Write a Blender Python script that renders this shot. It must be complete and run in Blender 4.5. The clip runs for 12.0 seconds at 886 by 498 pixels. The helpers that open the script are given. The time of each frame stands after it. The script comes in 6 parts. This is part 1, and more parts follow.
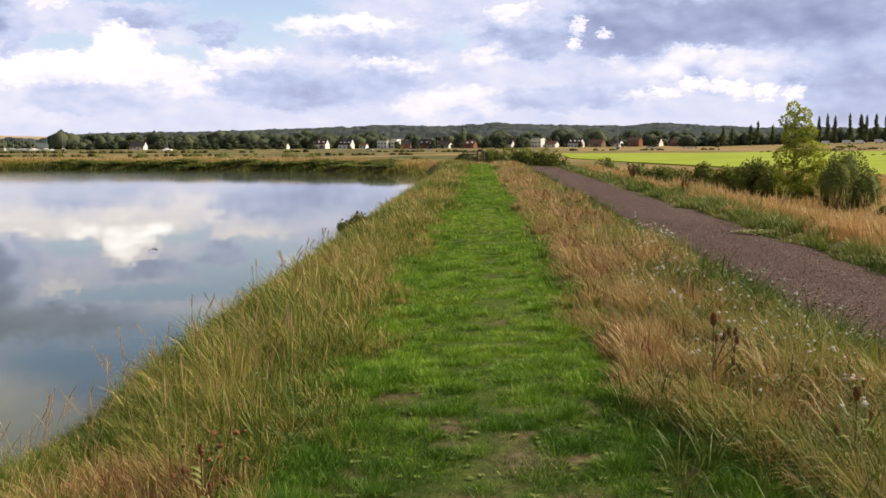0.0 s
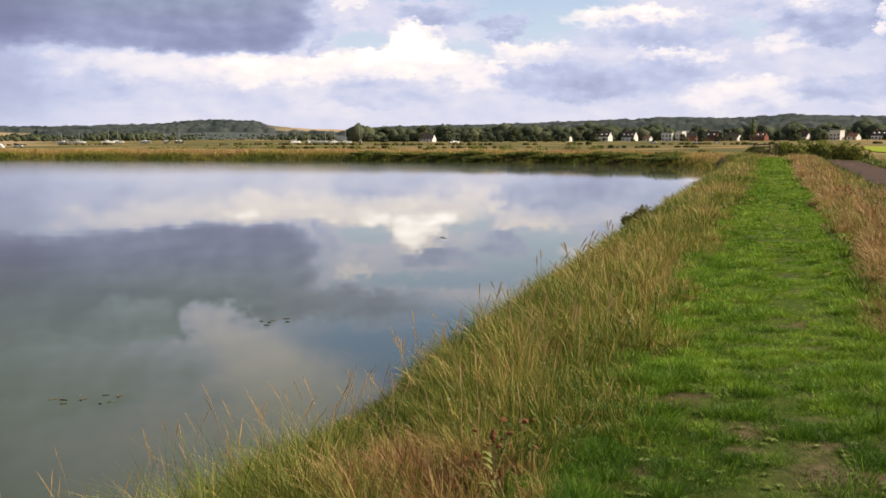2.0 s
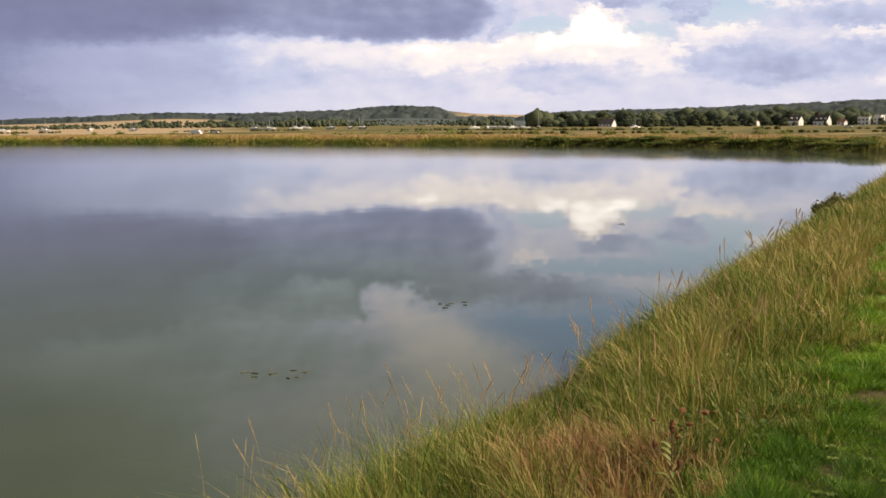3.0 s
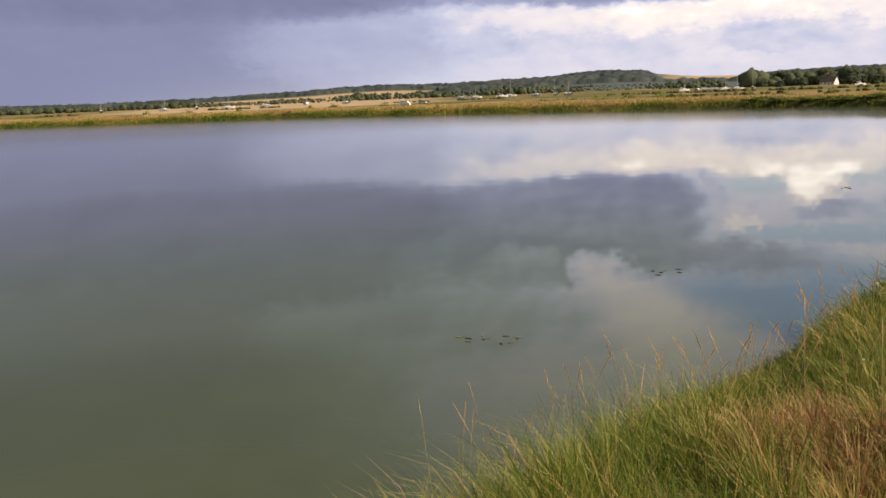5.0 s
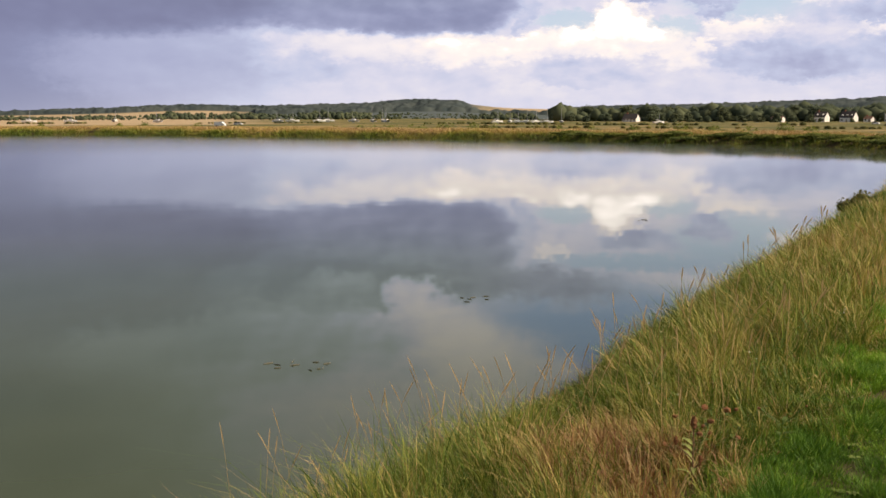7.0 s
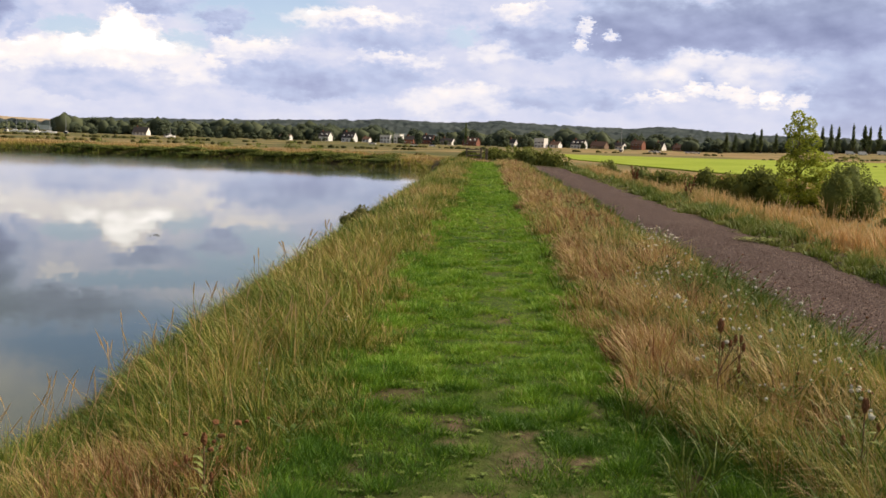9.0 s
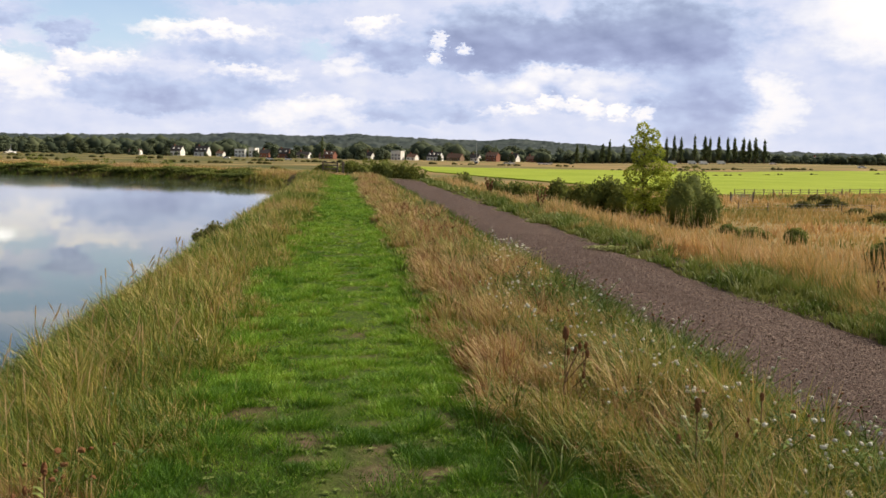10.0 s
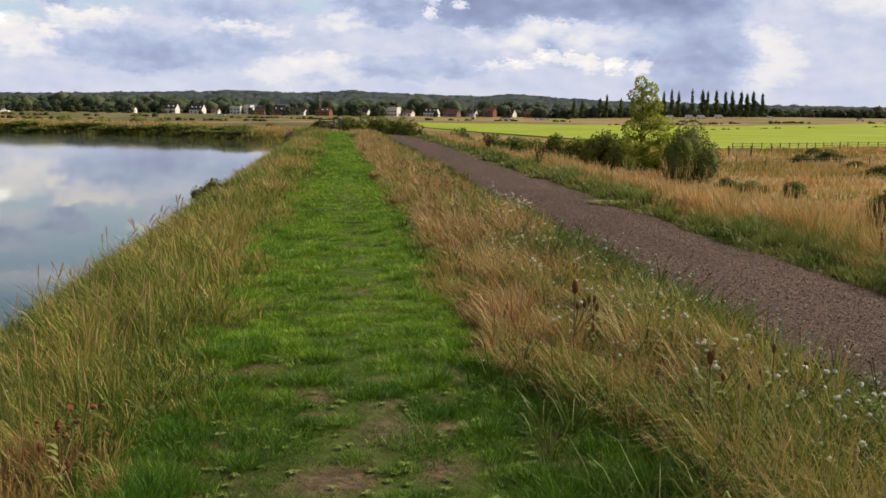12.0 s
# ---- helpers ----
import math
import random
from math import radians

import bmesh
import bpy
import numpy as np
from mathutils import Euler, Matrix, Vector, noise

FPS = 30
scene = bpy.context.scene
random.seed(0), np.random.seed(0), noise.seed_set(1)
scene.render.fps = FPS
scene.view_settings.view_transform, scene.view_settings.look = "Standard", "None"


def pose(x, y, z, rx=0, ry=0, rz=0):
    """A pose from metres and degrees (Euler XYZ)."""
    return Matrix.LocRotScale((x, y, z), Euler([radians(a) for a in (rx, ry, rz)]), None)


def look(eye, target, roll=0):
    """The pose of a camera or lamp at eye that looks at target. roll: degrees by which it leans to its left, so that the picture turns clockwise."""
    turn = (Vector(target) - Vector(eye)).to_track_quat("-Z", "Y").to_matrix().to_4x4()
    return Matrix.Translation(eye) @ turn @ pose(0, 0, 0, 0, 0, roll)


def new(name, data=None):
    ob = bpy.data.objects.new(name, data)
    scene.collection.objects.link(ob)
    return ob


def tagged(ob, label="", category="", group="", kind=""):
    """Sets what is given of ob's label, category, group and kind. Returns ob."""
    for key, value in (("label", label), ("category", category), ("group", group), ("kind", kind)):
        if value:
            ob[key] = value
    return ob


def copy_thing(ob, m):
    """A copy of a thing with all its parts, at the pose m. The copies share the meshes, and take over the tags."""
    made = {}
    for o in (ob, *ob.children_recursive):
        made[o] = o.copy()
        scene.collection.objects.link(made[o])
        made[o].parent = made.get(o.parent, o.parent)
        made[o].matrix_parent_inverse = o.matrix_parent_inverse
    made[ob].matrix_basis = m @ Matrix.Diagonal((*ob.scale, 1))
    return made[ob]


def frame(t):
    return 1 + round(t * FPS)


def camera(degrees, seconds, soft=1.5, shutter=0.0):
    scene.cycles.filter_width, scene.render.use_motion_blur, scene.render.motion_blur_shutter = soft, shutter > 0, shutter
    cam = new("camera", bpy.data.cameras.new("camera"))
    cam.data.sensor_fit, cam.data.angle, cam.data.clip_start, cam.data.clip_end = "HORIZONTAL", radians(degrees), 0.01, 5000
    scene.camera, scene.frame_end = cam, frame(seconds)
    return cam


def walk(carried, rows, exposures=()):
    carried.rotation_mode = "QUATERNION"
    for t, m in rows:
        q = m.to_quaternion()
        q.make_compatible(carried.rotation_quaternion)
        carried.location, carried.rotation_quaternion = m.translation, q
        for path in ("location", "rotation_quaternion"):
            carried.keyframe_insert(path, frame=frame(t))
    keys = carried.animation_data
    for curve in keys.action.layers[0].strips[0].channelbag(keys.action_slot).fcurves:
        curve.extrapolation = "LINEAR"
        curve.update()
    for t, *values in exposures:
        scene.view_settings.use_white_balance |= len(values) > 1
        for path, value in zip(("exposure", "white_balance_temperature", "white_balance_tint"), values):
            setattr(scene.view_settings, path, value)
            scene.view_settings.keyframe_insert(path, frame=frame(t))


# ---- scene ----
cam = camera(47.11, 12.0, soft=1.6)

# seconds, place, then yaw, pitch and lean in degrees
PATH = [
    (0, 0.000, -0.000, 1.600, 2.23, -5.93, -0.41),
    (0.5, 0.008, 0.008, 1.609, 5.45, -5.61, -0.64),
    (1, -0.040, 0.020, 1.607, 9.05, -7.11, -1.19),
    (1.5, -0.057, 0.007, 1.609, 13.50, -5.82, -0.85),
    (2, -0.078, 0.023, 1.595, 17.98, -6.24, -0.42),
    (2.5, -0.079, -0.004, 1.604, 23.55, -5.73, -0.82),
    (3, -0.079, -0.014, 1.599, 27.99, -6.97, -0.65),
    (3.5, -0.080, -0.037, 1.599, 31.12, -7.57, -0.41),
    (5.5, -0.172, -0.005, 1.581, 40.67, -8.44, -2.72),
    (6, -0.164, -0.012, 1.581, 39.35, -8.00, -1.52),
    (6.5, -0.132, -0.025, 1.591, 35.74, -8.23, -0.58),
    (7, -0.075, -0.043, 1.607, 29.22, -7.32, -0.21),
    (7.5, -0.033, -0.050, 1.620, 20.82, -6.86, 0.22),
    (7.7, -0.015, -0.056, 1.622, 18.03, -6.71, 0.36),
    (9.3, -0.061, 0.040, 1.592, -0.44, -6.10, 1.60),
    (9.5, -0.049, 0.033, 1.601, -1.82, -6.13, 1.40),
    (10, -0.003, -0.019, 1.615, -5.77, -5.22, 1.16),
    (10.5, 0.069, -0.030, 1.627, -14.56, -5.30, 2.46),
    (11, 0.038, 0.041, 1.615, -17.67, -4.86, 2.61),
    (11.5, -0.017, -0.008, 1.605, -12.09, -6.61, 1.20),
    (12, -0.067, 0.026, 1.597, -5.97, -7.67, 0.75),
]


def held(x, y, z, yaw, pitch, lean):
    return (Matrix.Translation((x, y, z)) @ Matrix.Rotation(radians(yaw), 4, "Z")
            @ Matrix.Rotation(radians(90 + pitch), 4, "X") @ Matrix.Rotation(radians(lean), 4, "Z"))


EXPOSURES = [(0.0, 0.20, 6500, 13), (0.5, 0.13, 6500, 13), (1.0, 0.06, 6550, 13), (1.5, 0.13, 6600, 13), (2.5, 0.08, 6750, 14), (5.5, 0.06, 6950, 15), (7.5, 0.07, 6750, 14),
             (9.5, 0.10, 6450, 11), (10.0, 0.16, 6420, 9), (10.5, 0.09, 6400, 7), (11.0, -0.06, 6400, 6), (11.5, -0.09, 6420, 7), (12.0, -0.03, 6450, 8)]
walk(cam, [(r[0], held(*r[1:])) for r in PATH], EXPOSURES)

# ---- world and sun ----
SUN_AZ, SUN_EL = 72.0, 35.0      # degrees right of the path's direction, and up


class Graph:
    """Short hand for node trees."""

    def __init__(self, tree):
        self.tree = tree
        tree.nodes.clear()

    def node(self, kind, **props):
        n = self.tree.nodes.new(kind)
        for key, value in props.items():
            setattr(n, key, value)
        return n

    def wire(self, value, socket):
        if isinstance(value, bpy.types.NodeSocket):
            self.tree.links.new(value, socket)
        elif value is not None:
            if socket.type == "RGBA" and len(value) == 3:
                value = (*value, 1)
            socket.default_value = value

    def math(self, op, a, b=None, c=None, clamp=False):
        n = self.node("ShaderNodeMath", operation=op, use_clamp=clamp)
        for v, s in zip((a, b, c), n.inputs):
            self.wire(v, s)
        return n.outputs[0]

    def mix(self, fac, a, b, blend="MIX"):
        n = self.node("ShaderNodeMix", data_type="RGBA", blend_type=blend, clamp_factor=True)
        self.wire(fac, n.inputs[0])
        self.wire(a, n.inputs[6])
        self.wire(b, n.inputs[7])
        return n.outputs[2]

    def noise(self, vec, scale, detail=3.0, rough=0.55, dims="3D"):
        n = self.node("ShaderNodeTexNoise", noise_dimensions=dims)
        self.wire(vec, n.inputs["Vector"])
        n.inputs["Scale"].default_value = scale
        n.inputs["Detail"].default_value = detail
        n.inputs["Roughness"].default_value = rough
        return n.outputs["Fac"]

    def span(self, value, lo, hi, a=0.0, b=1.0, smooth=True):
        n = self.node("ShaderNodeMapRange", interpolation_type="SMOOTHSTEP" if smooth else "LINEAR")
        for v, s in zip((value, lo, hi, a, b), n.inputs):
            self.wire(v, s)
        return n.outputs[0]

    def join(self, x, y, z):
        n = self.node("ShaderNodeCombineXYZ")
        for v, s in zip((x, y, z), n.inputs):
            self.wire(v, s)
        return n.outputs[0]

    def ramp(self, fac, stops):
        n = self.node("ShaderNodeValToRGB")
        el = n.color_ramp.elements
        while len(el) < len(stops):
            el.new(0.5)
        for e, (p, c) in zip(el, stops):
            e.position, e.color = p, (*c, 1)
        self.wire(fac, n.inputs[0])
        return n.outputs[0]

    def attr(self, name):
        return self.node("ShaderNodeAttribute", attribute_name=name).outputs["Fac"]


# clouds: bearing and height of the middle, half width, half height in degrees, then how light
CLEAR = [(-12.3, 7, 5, 2.01, 1), (-22.1, 5.3, 2.2, 0.65, 0.8), (-22.5, 5.3, 1.8, 0.6, 0.9), (-16.8, 4.8, 1.8, 0.66, 0.8), (-1.5, 5.7, 1.1, 0.61, 0.8), (-18.1, 12.3, 6.4, 1.93, 1), (-17.8, 8, 6.5, 0.59, 1), (-19.7, 10.9, 8.4, 2.09, 1),
         (-5.1, 8.8, 6.5, 0.82, 0.7)]
WHITE = [(-19.7, 4.7, 1.6, 1.5, 1.12), (-19.4, 4.2, 3.7, 0.86, 1), (-24.8, 3.8, 2.3, 0.76, 0.98), (-7.5, 6.5, 4.4, 0.67, 0.94), (-12.7, 4.8, 2.2, 0.57, 0.92), (-5.3, 4.3, 2.7, 0.52, 0.88), (-14.8, 3.8, 0.7, 0.45, 0.92), (-1.7, 2.2, 3.5, 1.09, 0.86),
         (1.4, 7.2, 1.5, 0.39, 0.86), (0.4, 4.9, 1.4, 0.77, 0.84), (7.5, 4.5, 1.3, 0.43, 0.86), (12, 3.9, 4.2, 1.27, 0.7), (-27.9, 3.8, 3.9, 1.04, 0.93), (-22, 3.9, 2.3, 1.18, 0.92), (-16.1, 3.2, 2.1, 0.92, 0.82)]
PALE = [(-35.2, 3.7, 4.7, 1.47, 0.56), (-31.8, 4.1, 6.2, 0.89, 0.74), (-19.4, 4.9, 1.7, 1.71, 1.18), (-12.6, 4.6, 2.4, 0.84, 0.8), (-23.5, 1.7, 2.6, 1.69, 0.66), (-31.7, 4.4, 3.8, 1.72, 0.70),
        (34.3, 8.7, 6.3, 2.89, 1.6), (34.6, 8.1, 9.7, 3.55, 1.05), (23.3, 3, 2, 1.86, 0.88), (36.7, 4.8, 4, 1.02, 0.66)]
HIGH = [(-31.0, 9.8, 1.8, 0.9, 0.62), (-30.2, 11.0, 2.4, 1.4, 0.68), (-28.6, 12.4, 3.0, 1.8, 0.70), (-27.2, 14.6, 3.0, 2.2, 0.72), (-35.3, 9.3, 2.2, 0.7, 0.40), (-38.0, 12.5, 7.4, 2.6, 0.42), (-45.0, 12.2, 6.0, 1.4, 0.36)]
GREY = [(-6.4, 5.6, 4, 0.85, 0.5), (-8.5, 3.3, 6, 1.33, 0.47), (-21.3, 2.5, 3.8, 0.74, 0.52), (2.2, 5.7, 2.7, 1.1, 0.43), (8, 6.4, 3.6, 2.12, 0.35), (16.9, 6.9, 6.3, 2.09, 0.35), (19.8, 2.9, 3.3, 2.59, 0.41), (4, 2.5, 4, 0.74, 0.46),
        (-2.1, 6.9, 2.4, 0.58, 0.54), (-24.8, 6, 0.6, 1.69, 0.52), (-20.6, 2.6, 3.9, 0.88, 0.55), (-10.7, 3.1, 3.8, 1.07, 0.46), (-23.0, 9.5, 5.6, 1.15, 0.32), (-18.3, 6.9, 2.3, 0.65, 0.45), (-14.6, 6.2, 1.5, 0.63, 0.45)]
VEIL = [(19.3, 5.3, 2.5, 4.31, 0.46), (11.4, 6.3, 5.3, 1.4, 0.36), (36.2, 3.5, 6.6, 1.48, 0.48), (-59, 3.6, 10.6, 5.21, 0.20), (-43.7, 3.1, 7.1, 2.14, 0.4), (-44, 10.4, 5.5, 3.09, 0.38)]
BANK = [(-34.1, 7.9, 9.3, 3.1, 0.28), (-52, 8.2, 14.5, 3.9, 0.15), (-30.8, 6.5, 5.9, 2.07, 0.29), (-36.0, 9.4, 7.0, 1.6, 0.27)]
STREAK = [(-18.2, 6.9, 2.1, 0.36, 0.5), (-14.6, 6.3, 1.6, 0.33, 0.48), (-14.7, 5.6, 0.8, 0.36, 0.5), (-23.2, 6.7, 0.7, 0.38, 0.58), (-14.7, 5.5, 1, 0.32, 0.46), (-23.1, 7.5, 1.1, 0.38, 0.8)]
TUFT = [(9.3, 2.6, 1.6, 0.38, 0.95), (11.5, 3.1, 0.8, 0.51, 1), (12.9, 3, 0.8, 0.36, 0.97), (14, 2.7, 0.8, 0.54, 1), (15.3, 2.6, 0.5, 0.56, 0.98), (16.7, 2.5, 0.6, 0.5, 0.88), (5.2, 5.45, 0.45, 0.40, 1), (5.35, 6.4, 0.42, 0.62, 0.94),
        (6.7, 5.9, 0.5, 0.27, 0.8), (35.8, 1.6, 0.5, 0.33, 0.82), (37.1, 1.9, 0.8, 0.59, 0.9), (33.5, 1.5, 0.4, 0.23, 0.7)]

world = bpy.data.worlds.new("cloudy_sky")
scene.world = world
world.use_nodes = True
g = Graph(world.node_tree)
ray = g.node("ShaderNodeTexCoord").outputs["Generated"]
xyz = g.node("ShaderNodeSeparateXYZ")
g.wire(ray, xyz.inputs[0])
az = g.math("MULTIPLY", g.math("ARCTAN2", xyz.outputs[0], xyz.outputs[1]), 57.2958)
el = g.math("MULTIPLY", g.math("ARCSINE", xyz.outputs[2]), 57.2958)
flat = g.join(g.math("MULTIPLY", az, 0.20), g.math("MULTIPLY", el, 0.36), 0.0)
billow = g.noise(flat, 2.0, 8.0, 0.52)
wisp = g.noise(flat, 6.5, 6.0, 0.55)


def puffs(scale):
    """Rounded heads, as on a cumulus: high in the middle of each cell."""
    n = g.node("ShaderNodeTexVoronoi", feature="SMOOTH_F1")
    n.inputs["Scale"].default_value, n.inputs["Smoothness"].default_value = scale, 0.35
    bent = g.node("ShaderNodeVectorMath", operation="ADD")
    g.wire(flat, bent.inputs[0])
    g.wire(g.join(g.math("MULTIPLY_ADD", wisp, 0.5 / scale, -0.25 / scale), g.math("MULTIPLY_ADD", billow, 0.9 / scale, -0.45 / scale), 0.0), bent.inputs[1])
    g.wire(bent.outputs[0], n.inputs["Vector"])
    return n.outputs["Distance"]


cauli = g.math("ADD", g.math("MULTIPLY", puffs(2.2), 0.6), g.math("MULTIPLY_ADD", puffs(5.5), 0.4, -0.42))
soft = g.noise(flat, 1.1, 5.0, 0.5)
curl = g.noise(flat, 2.4, 7.0, 0.6)
az_w = g.math("ADD", az, g.math("ADD", g.math("MULTIPLY_ADD", soft, 4.4, -2.2), g.math("MULTIPLY_ADD", wisp, 2.0, -1.0)))
el_w = g.math("ADD", el, g.math("ADD", g.math("MULTIPLY_ADD", curl, 2.0, -1.0), g.math("MULTIPLY", cauli, 0.5)))
az_f = g.math("ADD", az, g.math("MULTIPLY_ADD", curl, 1.6, -0.8))
el_f = g.math("ADD", el, g.math("ADD", g.math("MULTIPLY_ADD", wisp, 0.8, -0.4), g.math("MULTIPLY", cauli, 0.3)))
EVEN = g.join(az_f, el_f, cauli)
fray = g.noise(flat, 15.0, 6.0, 0.62)
tatter = g.noise(flat, 11.0, 6.0, 0.62)
az_w, el_w = g.math("MULTIPLY_ADD", fray, 1.0, g.math("ADD", az_w, -0.5)), g.math("MULTIPLY_ADD", tatter, 0.9, g.math("ADD", el_w, -0.45))
az_f, el_f = g.math("MULTIPLY_ADD", fray, 1.6, g.math("ADD", az_f, -0.8)), g.math("MULTIPLY_ADD", tatter, 1.1, g.math("ADD", el_f, -0.55))
WIDE, FINE = g.join(az_w, el_w, cauli), g.join(az_f, el_f, cauli)


def cloud(name, place, row, inner, outer, shade, strength, boxy, lightness, gap):
    """One cloud as a node group: an ellipse with a soft rim, lighter towards its top, laid over the lightness and the clear gap behind it."""
    a0, e0, ra, re, light = row
    tree = bpy.data.node_groups.new(name, "ShaderNodeTree")
    for label in ("Place", "Lightness", "Gap"):
        tree.interface.new_socket(label, in_out="INPUT", socket_type="NodeSocketVector" if label == "Place" else "NodeSocketFloat")
    for label in ("Lightness", "Gap"):
        tree.interface.new_socket(label, in_out="OUTPUT", socket_type="NodeSocketFloat")
    k = Graph(tree)
    given, result = k.node("NodeGroupInput").outputs, k.node("NodeGroupOutput").inputs
    d = k.node("ShaderNodeSeparateXYZ")
    k.wire(given["Place"], d.inputs[0])
    dx, dy = k.math("MULTIPLY_ADD", d.outputs[0], 1.0 / ra, -a0 / ra), k.math("MULTIPLY_ADD", d.outputs[1], 1.0 / re, -e0 / re)
    xx, yy = k.math("MULTIPLY", dx, dx), k.math("MULTIPLY", dy, dy)
    far = k.math("MULTIPLY_ADD", xx, xx, k.math("MULTIPLY", yy, yy)) if boxy else k.math("ADD", xx, yy)
    m = k.span(far, inner, outer, strength, 0.0)
    goal = k.math("MULTIPLY_ADD", d.outputs[2], -1.4 * shade, k.math("MULTIPLY_ADD", dy, 0.5 * shade, float(light)))
    k.wire(k.math("MULTIPLY_ADD", m, k.math("SUBTRACT", goal, given["Lightness"]), given["Lightness"]), result["Lightness"])
    k.wire(k.math("MULTIPLY", given["Gap"], k.math("SUBTRACT", 1.0, m)), result["Gap"])
    n = g.node("ShaderNodeGroup", node_tree=tree)
    for value, socket in zip((place, lightness, gap), n.inputs):
        g.wire(value, socket)
    return n.outputs[0], n.outputs[1]


def lay(rows, place, kind, lightness, gap):
    for row in rows:
        lightness, gap = cloud(kind[0], place, row, *kind[1:], lightness, gap)
    return lightness, gap


clear_kind = ("clear_sky", 0.2, 1.3, 0.0, 1.0, False)
veil = ("veil", 0.0, 1.7, 0.0, 0.9, False)
pale = ("pale_cloud", 0.1, 1.5, 0.12, 0.9, False)
white = ("white_cumulus", 0.15, 1.35, 0.45, 0.92, False)
grey = ("grey_base", 0.1, 1.5, 0.12, 0.9, False)
bank = ("rain_cloud", 0.25, 1.2, 0.05, 0.95, True)
streak = ("streak", 0.3, 1.4, 0.10, 0.9, False)
tuft = ("small_cumulus", 0.1, 1.4, 0.5, 0.85, False)

clearness = 0.0
for row in CLEAR:
    _, kept = lay([(*row[:4], 0.0)], FINE, clear_kind, 0.0, 1.0)
    clearness = g.math("MAXIMUM", clearness, g.math("MULTIPLY", g.math("SUBTRACT", 1.0, kept), row[4]))
lightness = g.math("ADD", g.span(az, -54.0, -34.0, 0.21, 0.58), g.math("MULTIPLY_ADD", billow, 0.10, -0.05))
lightness, gap = lay(VEIL, WIDE, veil, lightness, clearness)
lightness, gap = lay(PALE, WIDE, pale, lightness, gap)
lightness, gap = lay(WHITE, WIDE, white, lightness, gap)
lightness, gap = lay(GREY, WIDE, grey, lightness, gap)
lightness, gap = lay(BANK, EVEN, bank, lightness, gap)
lightness, gap = lay(HIGH, WIDE, veil, lightness, gap)
lightness, gap = lay(STREAK, FINE, streak, lightness, gap)
lightness, gap = lay(TUFT, FINE, tuft, lightness, gap)
toward = g.node("ShaderNodeVectorMath", operation="ADD")
g.wire(flat, toward.inputs[0])
toward.inputs[1].default_value = (0.09, 0.12, 0.0)
relief = g.math("SUBTRACT", g.noise(flat, 1.2, 4.0, 0.5), g.noise(toward.outputs[0], 1.2, 4.0, 0.5))
lightness = g.math("ADD", lightness, g.math("MULTIPLY", g.math("MULTIPLY", relief, 0.42), g.span(az, -48.0, -30.0, 0.2, 1.0)))
sky = g.node("ShaderNodeTexSky", sky_type="NISHITA", sun_disc=False)
sky.sun_elevation, sky.sun_rotation = radians(SUN_EL), radians(SUN_AZ)
blue = g.mix(0.35, g.mix(g.span(el, 5.0, 13.0), (0.60, 0.76, 0.93), (0.15, 0.34, 0.74)), g.mix(1.0, sky.outputs[0], (0.10, 0.10, 0.10), "MULTIPLY"))
tone = g.ramp(lightness, [(0.0, (0.15, 0.16, 0.28)), (0.25, (0.255, 0.29, 0.46)), (0.38, (0.37, 0.415, 0.61)), (0.48, (0.50, 0.565, 0.76)), (0.58, (0.65, 0.675, 0.82)),
                          (0.66, (0.76, 0.76, 0.84)), (0.74, (0.85, 0.83, 0.87)), (0.88, (0.96, 0.90, 0.87)), (1.0, (1.02, 0.98, 0.93))])
tone = g.mix(1.0, tone, g.join(*[g.span(lightness, 0.96, 1.60, 1.0, 2.2, smooth=False)] * 3), "MULTIPLY")
# high cloud tinted greenish and darkened to steer the water's reflection
tone = g.mix(g.math("MULTIPLY", g.math("MULTIPLY", g.span(el, 5.5, 9.0), g.span(lightness, 0.36, 0.55, 1.0, 0.0)), g.span(az, -32.0, -22.0, 1.0, 0.3)), tone, g.mix(1.0, tone, (0.88, 0.98, 0.80), "MULTIPLY"))
tone = g.mix(g.span(el, 9.0, 16.0, 0.0, 0.6), tone, g.mix(1.0, tone, (0.55, 0.57, 0.52), "MULTIPLY"))
tone = g.mix(g.math("MULTIPLY", gap, 0.9), tone, blue)
near_sun = g.math("SUBTRACT", 1.0, lay([(62.0, 26.0, 34.0, 20.0, 0.0)], FINE, veil, 0.0, 1.0)[1])
# sky overhead, out of view, darkened to weaken its fill light
tone = g.mix(g.math("MULTIPLY", g.span(el, 16.0, 34.0), g.math("SUBTRACT", 1.0, near_sun)), tone, g.mix(g.span(billow, 0.4, 0.6), (0.17, 0.17, 0.18), (0.27, 0.27, 0.28)))
haze = g.math("POWER", 2.718, g.math("MULTIPLY", g.math("MAXIMUM", el, 0.0), -0.8))
warmth = g.mix(g.span(az, -62.0, -36.0), (0.24, 0.28, 0.42), (0.70, 0.71, 0.82))
tone = g.mix(g.math("MULTIPLY", haze, 0.7), tone, warmth)
back = g.node("ShaderNodeBackground")
g.wire(tone, back.inputs[0])
back.inputs[1].default_value = 1.0
g.wire(back.outputs[0], g.node("ShaderNodeOutputWorld").inputs[0])

sun = new("sun", bpy.data.lights.new("sun", "SUN"))
sun.data.energy, sun.data.angle, sun.data.color = 5.0, radians(0.8), (1.0, 0.85, 0.64)
sa, se = radians(SUN_AZ), radians(SUN_EL)
sun.matrix_world = look((60 * math.sin(sa), 60 * math.cos(sa), 40), (60 * math.sin(sa) - 10 * math.sin(sa) * math.cos(se),
                        60 * math.cos(sa) - 10 * math.cos(sa) * math.cos(se), 40 - 10 * math.sin(se)))


